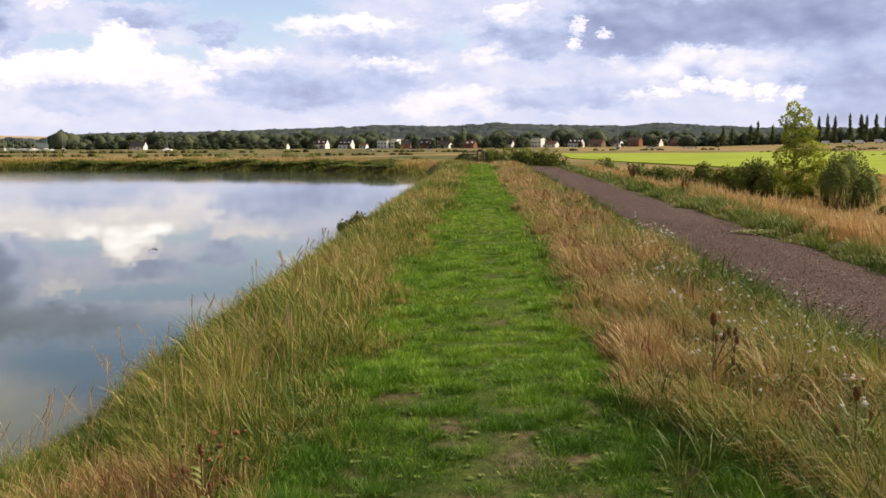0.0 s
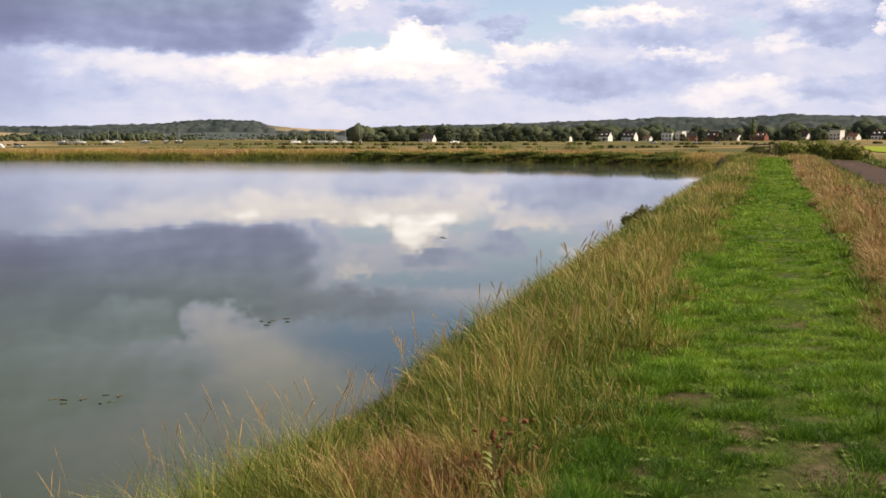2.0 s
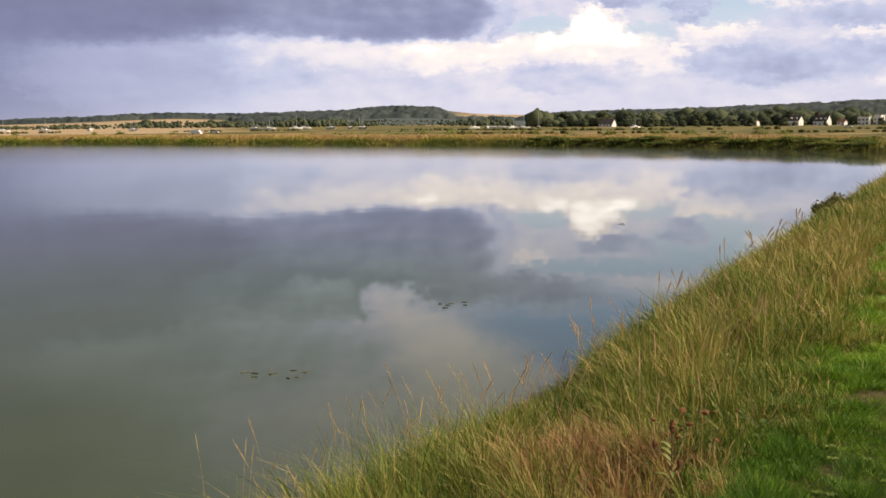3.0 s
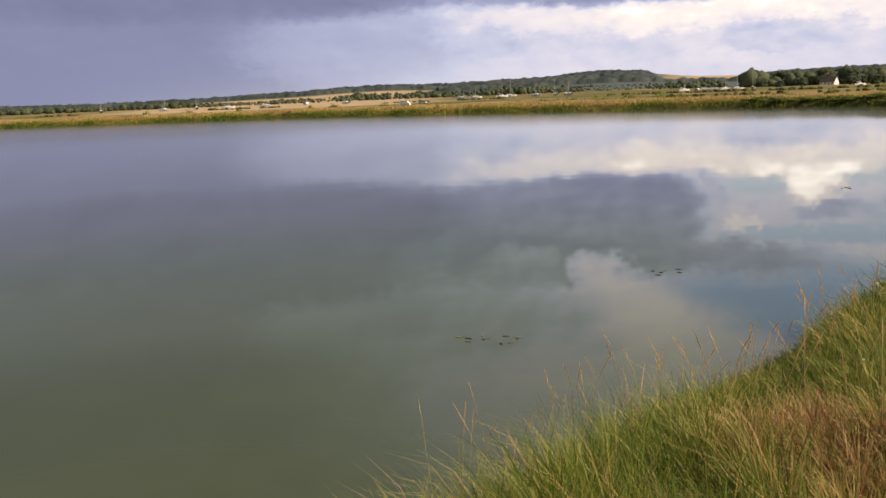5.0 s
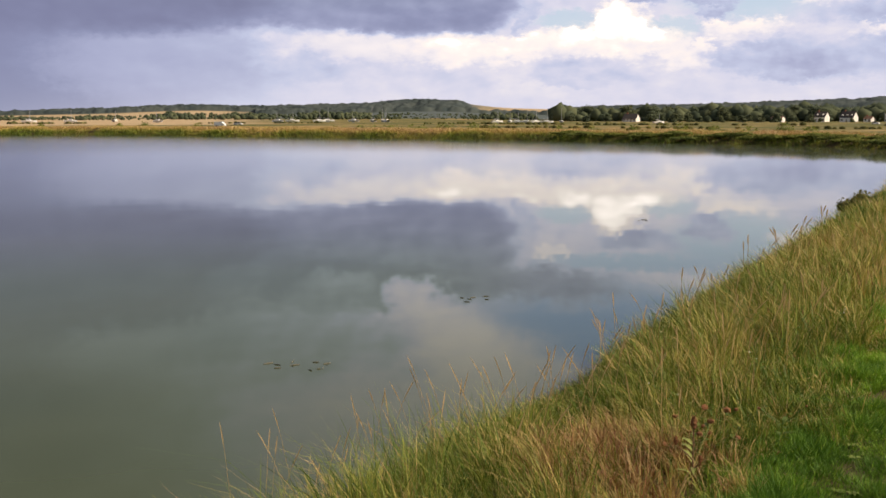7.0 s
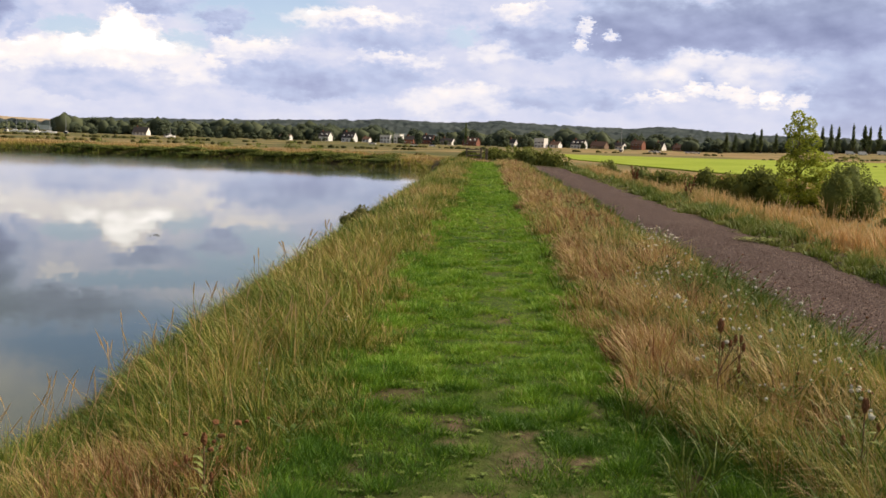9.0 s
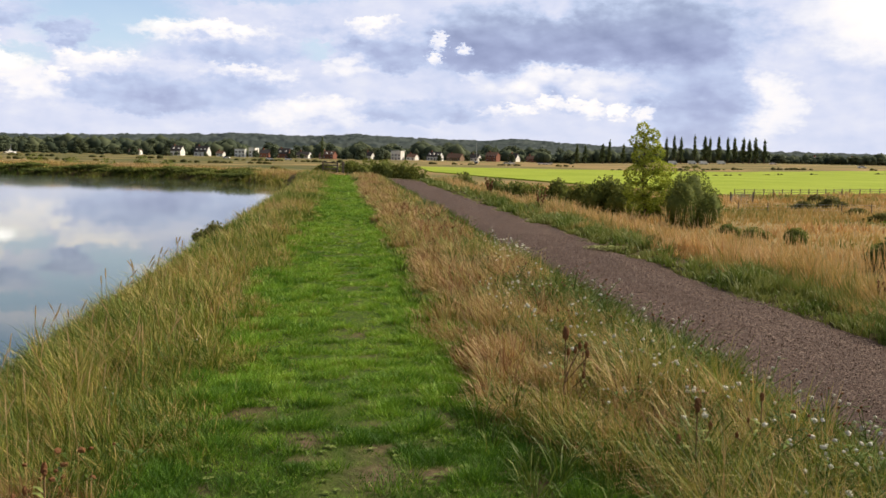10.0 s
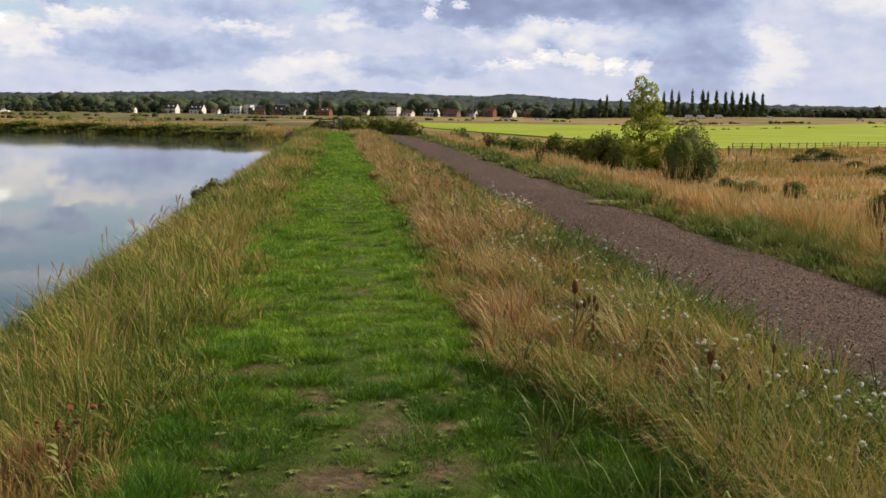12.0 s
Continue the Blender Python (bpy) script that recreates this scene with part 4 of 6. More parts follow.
# ---- trees and bushes ----
def leaf_cloud(name, lobes, count, size, mat, core=0.72, sub=2):
    """Leaves scattered over lobes (x, y, z, rx, ry, rz), with ragged filler cores of middling tone inside against
    see-through.
    """
    weights = np.array([(l[3] * l[5]) for l in lobes])
    pick = rng.choice(len(lobes), count, p=weights / weights.sum())
    L = np.array(lobes)[pick]
    v = rng.randn(count, 3)
    v /= np.linalg.norm(v, axis=1)[:, None]
    rad = 0.76 + 0.30 * rng.rand(count) ** 0.8
    c = L[:, :3] + v * L[:, 3:] * rad[:, None]
    a, b = rng.randn(count, 3), rng.randn(count, 3)
    a /= np.linalg.norm(a, axis=1)[:, None]
    b -= a * (a * b).sum(1)[:, None]
    b /= np.linalg.norm(b, axis=1)[:, None]
    s = (size * (0.55 + 0.9 * rng.rand(count)))[:, None]
    verts = np.stack([c - a * s, c - b * s * 0.55, c + a * s, c + b * s * 0.55], 1).reshape(-1, 3)
    i = np.arange(count)[:, None] * 4
    tris = np.concatenate([i + [0, 1, 2], i + [0, 2, 3]])
    # leaves on a lobe's upper side lighter: top light put into the hue
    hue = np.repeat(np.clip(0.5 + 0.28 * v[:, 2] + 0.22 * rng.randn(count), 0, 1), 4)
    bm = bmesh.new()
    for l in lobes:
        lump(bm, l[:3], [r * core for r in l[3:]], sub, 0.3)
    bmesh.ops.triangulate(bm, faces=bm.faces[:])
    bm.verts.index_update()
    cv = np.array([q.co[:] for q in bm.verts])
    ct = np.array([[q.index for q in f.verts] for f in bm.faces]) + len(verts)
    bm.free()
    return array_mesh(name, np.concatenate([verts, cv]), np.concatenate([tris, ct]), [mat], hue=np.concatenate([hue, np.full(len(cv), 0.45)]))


def woody(bm, base, tip, r, limbs, spread, lift):
    """A tapered, slightly crooked trunk with limbs."""
    base, tip = Vector(base), Vector(tip)
    last = base
    for k in range(1, 5):
        p = base.lerp(tip, k / 4) + Vector((rng.randn(), rng.randn(), 0)) * r * 0.6 * (k < 4)
        rod(bm, last, p, r * (1 - 0.21 * (k - 1)), r * (1 - 0.21 * k), 7)
        last = p
    for _ in range(limbs):
        f = 0.3 + 0.6 * rng.rand()
        s, a = base.lerp(tip, f), rng.rand() * 6.28
        e = s + Vector((math.cos(a) * spread, math.sin(a) * spread, lift)) * (0.6 + 0.5 * rng.rand()) * (1.15 - f)
        rod(bm, s, e, r * 0.45 * (1.1 - f), r * 0.12, 5)
    return bm


def bush(label, at, w, h, mat, count, leaf, depth=None, lobes=7, name="bush", group="bushes"):
    x, y = at
    ob = thing(name, label, "bush", (x, y, float(land(x, y))), rng.rand() * 30, group)
    depth = depth or w * 0.8
    ls = []
    for k in range(lobes):
        u = (k + 0.5) / lobes * 2 - 1
        hh = h * (0.55 + 0.35 * rng.rand()) * (1 - 0.35 * u * u)
        ls.append((u * w * 0.36, (rng.rand() - 0.5) * depth * 0.5, hh * 0.52, w * (0.15 + 0.10 * rng.rand()), depth * (0.25 + 0.1 * rng.rand()), hh * 0.52))
    ls.append((rng.randn() * 0.05 * w, 0, h * 0.48, w * 0.30, depth * 0.36, h * 0.48))
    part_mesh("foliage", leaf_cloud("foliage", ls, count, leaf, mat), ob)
    for _ in range(4):
        a = rng.rand() * 6.28
        part("stem", rod(bmesh.new(), (math.cos(a) * w * 0.06, math.sin(a) * w * 0.06, -0.1), (math.cos(a) * w * 0.25, math.sin(a) * depth * 0.2, h * 0.7), 0.03 * h / 2, 0.01, 5), BARK, ob)
    return ob


def polar(az, dist):
    az = az * (1.018 if az < 0 else 1.026)
    return dist * math.sin(radians(az)), dist * math.cos(radians(az))


def lifted(az):
    """Degrees added at a bearing so that far tops fit the camera's view."""
    return float(np.interp(az, [-60, -35, -20, -8, 0, 8, 14, 18, 22, 45], [0.37, 0.24, 0.14, 0, -0.05, -0.05, 0.12, 0.3, 0.36, 0.45]))


def near_tree():
    x, y = polar(16.6, 82)
    ob = thing("tree", "slender young willow with sparse light green leaves", "tree", (x, y, float(land(x, y))))
    ob.scale = (1.45, 1.30, 1.10)
    bm = bmesh.new()
    woody(bm, (0, 0, -0.2), (-0.3, 0, 6.2), 0.11, 14, 1.5, 1.1)
    part("trunk", bm, BARK, ob)
    ls = [(-0.35, 0, 6.5, 0.35, 0.35, 0.55), (0.25, 0.1, 6.15, 0.40, 0.4, 0.45), (-0.55, 0, 5.7, 0.5, 0.5, 0.5), (0.1, 0, 5.4, 0.55, 0.5, 0.6), (0.5, 0.2, 4.9, 0.5, 0.5, 0.55),
          (-0.4, 0, 4.6, 0.5, 0.5, 0.7), (0.2, 0, 3.9, 0.7, 0.6, 0.7), (1.0, 0, 3.7, 0.6, 0.6, 0.5), (-0.7, 0, 3.3, 0.6, 0.6, 0.7), (0.5, 0, 2.9, 0.8, 0.7, 0.7),
          (1.3, 0, 2.4, 0.7, 0.6, 0.6), (-0.5, 0, 2.1, 0.8, 0.7, 0.7), (0.4, 0, 1.6, 1.0, 0.8, 0.8), (1.3, 0.1, 1.3, 0.8, 0.7, 0.7), (-0.4, 0, 1.0, 0.8, 0.7, 0.7)]
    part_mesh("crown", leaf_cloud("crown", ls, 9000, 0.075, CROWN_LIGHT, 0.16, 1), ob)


def near_bushes():
    DARK, BRAM = "dense dark green hawthorn bush on the marsh edge", "low sprawling dark bramble thicket below the verge"
    bush("broad dark green sallow bush beside the young willow", polar(18.95, 75), 4.6, 4.7, CROWN, 8000, 0.085, lobes=9)
    bush("low grey-green scrub at the foot of the willow", polar(16.9, 84), 3.6, 1.7, CROWN, 1800, 0.10)
    for a, r, top, w in ((6.8, 108, -0.62, 4.5), (8.3, 106, -0.90, 4.0), (9.6, 104, -1.05, 4.2), (10.7, 100, -1.15, 4.6), (12.0, 98, -0.85, 3.4), (13.2, 92, -1.05, 4.0), (14.4, 90, -0.58, 4.6), (15.4, 88, -1.0, 3.4)):
        bush(DARK, polar(a, r), w, 4.7 + r * math.tan(radians(top - 0.1)), CROWN, 1900, 0.15)
    for a, top, w in ((-0.9, -0.55, 2.4), (0.3, -0.32, 3.2), (1.4, -0.20, 3.6), (2.4, -0.17, 3.8), (3.3, -0.20, 3.6), (4.1, -0.40, 2.8)):
        x, y = polar(a, 89)
        bush("dense dark bush where the track bends", (x, y), w, 1.6 + 89 * math.tan(radians(top - 0.05)) - float(land(x, y)) + 0.1, CROWN, 1800, 0.12)
    for a, r, w, h, m in ((29.9, 44, 2.6, 2.1, CROWN), (31.8, 43, 3.6, 2.9, CROWN_BRAMBLE), (34.4, 43, 3.6, 2.6, CROWN_BRAMBLE), (37.2, 42, 3.6, 2.2, CROWN), (40.0, 40, 3.6, 3.6, CROWN_BRAMBLE), (43.5, 39, 4.0, 3.4, CROWN_BRAMBLE)):
        bush(BRAM, polar(a, r * 1.17), w * 1.5, h * 1.0, m, 8000, 0.085, lobes=13)
    bush("pale yellow-green willowherb clump before the brambles", polar(34.6, 37), 1.4, 1.1, CROWN_LIGHT, 1300, 0.05)
    bush("small round green bush in dry marsh grass", polar(24.35, 64), 1.7, 1.1, CROWN, 1500, 0.07)
    bush("low dark shrub in dry marsh grass", polar(22.2, 67), 2.6, 0.85, CROWN, 1500, 0.07)
    bush("low dark shrub in dry marsh grass", polar(20.9, 72), 1.7, 0.7, CROWN, 900, 0.07)
    for a, r, w, h in ((26.0, 105, 3.2, 1.5), (24.6, 100, 2.2, 1.0), (28.5, 84, 3.0, 0.9), (27.2, 92, 2.4, 0.8), (25.2, 118, 2.0, 1.2)):
        bush("brownish scrub patch on the marsh", polar(a, r * 1.12), w * 1.1, h, CROWN_BRAMBLE, 700, 0.13)
    for a, r, top, w in ((-36.5, 165, -0.22, 8), (-34.6, 162, -0.16, 7), (-33.0, 160, -0.12, 8), (-31.6, 158, -0.08, 8), (-30.2, 156, -0.10, 9), (-28.6, 154, -0.04, 8), (-27.2, 152, 0.0, 6), (-26.0, 150, -0.05, 4), (-22.4, 160, -0.24, 4),
                         (-18.3, 150, -0.20, 4), (-15.8, 150, -0.12, 6), (-14.2, 150, -0.2, 6), (-12.4, 148, -0.25, 6), (-10.5, 146, -0.12, 5), (-9.3, 145, -0.25, 5), (-23.8, 158, -0.3, 5), (-20.5, 158, -0.32, 5),
                         (-42.0, 240, -0.06, 5), (-44.8, 250, 0.02, 7), (-45.9, 250, -0.04, 4), (-49.8, 270, -0.02, 4), (-52.5, 270, 0.06, 7), (-54.5, 275, 0.04, 4)):
        x, y = polar(a, r)
        h = max(0.8, (1.6 + r * math.tan(radians(top)) - float(land(x, y))) * 0.92)
        bush("dark scrub behind the lagoon's far bank", (x, y), w, h, CROWN, 900, 0.2, group="far bank scrub")

    bush("dark tangled weed clump leaning over the bank", (-2.75, 22.4), 0.95, 0.62, CROWN_BRAMBLE, 900, 0.03)
    for k in range(17):
        f = k / 16
        x, y = np.interp(f, [0, 0.25, 0.6, 1], [-7.5, -14, -25, -41]), np.interp(f, [0, 0.25, 0.6, 1], [83.6, 90, 95, 100.4])
        bush("low dark green scrub at the lagoon's far waterline", (x + rng.randn() * 0.4, y + rng.randn() * 0.3), 4.2 + rng.rand(), 0.35 + 0.25 * rng.rand(), CROWN, 700, 0.09, 1.2, group="waterline scrub")


def tree_kind(shape, mat, seed_label):
    ob = thing("tree", seed_label, "tree")
    bm = bmesh.new()
    if shape == "poplar":
        woody(bm, (0, 0, -0.3), (0, 0, 16), 0.28, 6, 0.7, 2.5)
        ls = [(rng.randn() * 0.3, rng.randn() * 0.3, z, (0.65 + 0.6 * rng.rand()) * (1.05 - abs((z - 8.5) / 9.5) ** 2.5), 0.9 * (1.05 - abs((z - 8.5) / 9.5) ** 2.5), 1.1 + 0.5 * rng.rand()) for z in np.linspace(3.5, 17.2, 12)]
        count, leaf = 1500, 0.34
    else:
        top = 10.0
        woody(bm, (0, 0, -0.3), (0, 0, top * 0.75), 0.28, 8, 2.6, 2.0)
        ls = []
        for k in range(9 if shape == "broad" else 7):
            a, f = rng.rand() * 6.28, rng.rand()
            rr = (3.0 if shape == "broad" else 1.9) * (1 - 0.5 * f)
            ls.append((math.cos(a) * rr * 0.9, math.sin(a) * rr * 0.9, top * (0.13 + 0.68 * f * f ** 0.3), 1.7 + rng.rand(), 1.7 + rng.rand(), 1.5 + rng.rand()))
        ls.append((0, 0, top * 0.46, 2.4, 2.4, top * 0.44))
        count, leaf = 700, 0.48
    part("trunk", bm, BARK, ob)
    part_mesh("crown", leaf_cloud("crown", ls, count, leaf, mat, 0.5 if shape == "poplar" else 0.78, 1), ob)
    return ob


def scaled(ob, at, turn, s, sz=None):
    m = copy_thing(ob, pose(*at, 0, 0, turn))
    m.scale = (s, s, sz or s)
    return m


def far_trees():
    kinds = [tree_kind("broad", CROWN_FAR, "broad dark green tree in the far tree belt") for _ in range(3)] + [tree_kind("tall", CROWN_FAR, "tall dark green tree among the houses") for _ in range(2)]
    pop = tree_kind("poplar", CROWN_POPLAR, "slim upright poplar in a far row")
    for k in kinds:
        tagged(k, group="far tree belt")
    tagged(pop, group="poplar row")

    def put(a, r, h, wide=1.0):
        if r < 700 and abs(a + 18.45) < 0.9:
            return
        if a < 12 and r > 550:
            r, h = r * 1.34, h * 1.22
        x, y = polar(a, r)
        s = h / 11.5
        scaled(kinds[rng.randint(5)], (x, y, float(land(x, y))), rng.rand() * 360, s * wide, s)
    for a in np.arange(-22.5, -9.0, 0.42):
        put(a + rng.rand() * 0.6, 705 + rng.rand() * 60, 7.5 + 7.0 * rng.rand(), 1.2 + 0.5 * rng.rand())
    for a in np.arange(-10.0, 13.0, 0.42):
        put(a + rng.rand() * 0.5, 720 + rng.rand() * 60, 7.0 + 8.0 * rng.rand(), 1.1 + 0.6 * rng.rand())
    for a in np.arange(-21.0, 12.0, 0.8):
        put(a + rng.rand() * 0.8, 620 + rng.rand() * 55, 2.8 + 5 * rng.rand() ** 1.5, 1.3)
    for a in np.arange(-22.0, -9.0, 0.9):
        put(a + rng.rand() * 0.4, 560 + rng.rand() * 60, 4.5 + 3.0 * rng.rand(), 1.5)
    for a in np.arange(12.0, 46.0, 0.8):
        put(a + rng.rand() * 0.7, 740 + rng.rand() * 60, (5.5 if a < 24 else 6.2) + 3.4 * rng.rand() ** 2 + 1.2 * (a > 34), 1.8)
    put(1.4, 655, 11, 1.4), put(-0.6, 700, 14, 0.8), put(8.2, 690, 11, 1.1), put(9.5, 690, 9, 1.3)
    for a, top in ((12.8, 0.70), (13.25, 0.66), (14.2, 0.75), (14.55, 0.95), (15.3, 0.7), (15.9, 0.8), (17.55, 1.0), (17.95, 1.1), (18.3, 1.0), (19.0, 1.13), (19.55, 1.05), (19.8, 1.0),
                   (20.25, 1.05), (20.7, 1.0), (21.05, 1.0), (21.5, 0.96), (21.8, 0.85), (22.1, 0.97), (22.55, 0.88)):
        r = 690 + rng.rand() * 20
        x, y = polar(a, r)
        z = float(land(x, y))
        scaled(pop, (x, y, z), rng.rand() * 360, 1.25 + 0.6 * rng.rand(), (r * math.tan(radians(top + lifted(a))) + 1.6 - z) / 18.3)
    for k in kinds + [pop]:
        x, y = polar(-4 + rng.rand() * 10, 790)
        k.matrix_basis = pose(x, y, float(land(x, y)))


def tree_tops(name, a, r, size, squash, sink, mat, label):
    """Rounded tree tops, one for each bearing and distance, joined as a distant wood."""
    bm = bmesh.new()
    bmesh.ops.create_icosphere(bm, subdivisions=1, radius=1.0)
    bm.verts.index_update()
    base, tri = np.array([v.co[:] for v in bm.verts]), np.array([[v.index for v in f.verts] for f in bm.faces])
    bm.free()
    n = len(a)
    x, y = r * np.sin(np.radians(a)), r * np.cos(np.radians(a))
    z = land(x, y)
    s = size[:, None] * np.stack([0.7 + 0.6 * rng.rand(n), 0.7 + 0.6 * rng.rand(n), squash * (0.7 + 0.6 * rng.rand(n))], 1)
    shape = base[None] * (1 + 0.4 * (rng.rand(n, len(base), 1) - 0.5))
    verts = (shape * s[:, None] + np.stack([x, y, z + s[:, 2] * sink], 1)[:, None]).reshape(-1, 3)
    tris = (tri[None] + (np.arange(n) * len(base))[:, None, None]).reshape(-1, 3)
    hue = np.repeat(np.clip(0.4 + 0.3 * rng.randn(n), 0, 1), len(base))
    me = array_mesh(name, verts, tris, [mat], hue=hue)
    tagged(new(name, me), label, "woods", kind="stuff")


def far_woods():
    az, rr = np.arange(-70, 52, 0.055), np.array([1300, 1330, 1365, 1400, 1440, 1480, 1520, 1560, 1600, 1650, 1700, 1750, 1800, 1850, 1900, 1960])
    ga, gr = np.meshgrid(az, rr)
    a, r = ga.ravel(), gr.ravel()
    x, y = r * np.sin(np.radians(a)), r * np.cos(np.radians(a))
    rise = 5.0 * wave(x, y, 7, 81) ** 0.6 + 3.0 * wave(x, y, 24, 82) + 1.4 * wave(x, y, 3.5, 83) - 1.2
    field = np.clip(np.minimum(a + 28.4, -21.6 - a) / 1.4, 0, 1) * (r > 1370)
    bare = ((a < -39.6) & (r < 1450)) | (r < 1310)
    z = land(x, y) + np.where(bare, -4.0, rise * (1 - field) - 4.0 * field)
    na, nr = len(az), len(rr)
    i = (np.arange(nr - 1)[:, None] * na + np.arange(na - 1)[None]).ravel()
    tris = np.concatenate([np.stack([i, i + 1, i + na + 1], 1), np.stack([i, i + na + 1, i + na], 1)])
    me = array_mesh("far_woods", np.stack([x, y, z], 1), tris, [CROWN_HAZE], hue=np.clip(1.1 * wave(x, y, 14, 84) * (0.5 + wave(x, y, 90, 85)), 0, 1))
    tagged(new("far_woods", me), "dark green woods on the distant hills, haze painted into their colour", "woods", kind="stuff")
    n = 2600
    a = 11 + 36 * rng.rand(n)
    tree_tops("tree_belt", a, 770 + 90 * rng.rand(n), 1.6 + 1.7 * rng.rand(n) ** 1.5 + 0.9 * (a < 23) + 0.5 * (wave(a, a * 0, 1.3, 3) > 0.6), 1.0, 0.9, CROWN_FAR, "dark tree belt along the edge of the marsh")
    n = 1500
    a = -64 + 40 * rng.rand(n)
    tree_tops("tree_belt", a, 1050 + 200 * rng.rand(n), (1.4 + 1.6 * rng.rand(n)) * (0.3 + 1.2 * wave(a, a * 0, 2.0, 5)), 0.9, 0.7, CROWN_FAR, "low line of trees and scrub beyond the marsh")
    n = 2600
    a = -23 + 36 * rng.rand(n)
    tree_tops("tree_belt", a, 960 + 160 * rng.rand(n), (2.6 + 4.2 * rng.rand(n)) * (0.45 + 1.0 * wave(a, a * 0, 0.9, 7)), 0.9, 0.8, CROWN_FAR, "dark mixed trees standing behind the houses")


def hedges():
    for a0, a1, r0, r1, s in ((19, 42, 300, 540, 0.55), (15, 46, 392, 640, 0.8), (5, 20, 540, 500, 0.9), (-40, -3, 330, 300, 0.8), (-30, -2, 430, 420, 1.0), (-26, 0, 560, 540, 1.3), (-64, -23, 590, 575, 1.0)):
        n = int(abs(a1 - a0) * r0 / 57 / (1.3 * s))
        f = np.sort(rng.rand(n))
        keep = wave(f * 60, f * 0, 3.0, int(r0)) > 0.35
        a, r = a0 + (a1 - a0) * f[keep], r0 + (r1 - r0) * f[keep] + rng.randn(keep.sum()) * s
        tree_tops("hedge", a, r, s * (0.7 + 0.8 * rng.rand(len(a))), 0.55, 0.5, CROWN_BRAMBLE, "low dark hedge line across the marsh")


bank_grass()
strip_grass()
path_grass()
verge_grass()
marsh_grass()
far_bank_grass()
seed_stalks()
near_tree()
near_bushes()
far_trees()
far_woods()
hedges()


# ---- houses, boats and cars across the marsh ----
def gable_roof(bm, w, d, eave, ridge, over=0.35, thick=0.18):
    for s in (-1, 1):
        y0, y1 = s * (d / 2 + over), 0.0
        z0, z1 = eave - over * (ridge - eave) / (d / 2), ridge
        q = [(-w / 2 - over, y0, z0), (w / 2 + over, y0, z0), (w / 2 + over, y1, z1), (-w / 2 - over, y1, z1)]
        lo = [bm.verts.new(v) for v in q]
        hi = [bm.verts.new((v[0], v[1], v[2] + thick)) for v in q]
        bm.faces.new(lo)
        bm.faces.new(hi[::-1])
        for i in range(4):
            bm.faces.new((lo[i], lo[(i + 1) % 4], hi[(i + 1) % 4], hi[i]))
    bmesh.ops.recalc_face_normals(bm, faces=bm.faces[:])
    return bm


def gable_walls(bm, w, d, eave, ridge):
    v = [bm.verts.new(p) for p in ((-w / 2, -d / 2, -0.5), (w / 2, -d / 2, -0.5), (w / 2, d / 2, -0.5), (-w / 2, d / 2, -0.5),
                                   (-w / 2, -d / 2, eave), (w / 2, -d / 2, eave), (w / 2, d / 2, eave), (-w / 2, d / 2, eave), (-w / 2, 0, ridge), (w / 2, 0, ridge))]
    for f in ((0, 1, 5, 4), (1, 2, 6, 9, 5), (2, 3, 7, 6), (3, 0, 4, 8, 7), (3, 2, 1, 0)):
        bm.faces.new([v[i] for i in f])
    bmesh.ops.recalc_face_normals(bm, faces=bm.faces[:])
    return bm


def window(parent, x, y, z, w, h, frame_mat):
    bm = bmesh.new()
    box(bm, x - w / 2, x + w / 2, y - 0.06, y + 0.1, z, z + h)
    win = part("window", bm, frame_mat, parent)
    bm = bmesh.new()
    for s in (-1, 1):
        box(bm, x + s * w / 4 - w / 4 + 0.07, x + s * w / 4 + w / 4 - 0.07, y - 0.09, y - 0.04, z + 0.1, z + h - 0.1)
    part("pane", bm, GLASS_DARK, win, "dark glass pane")


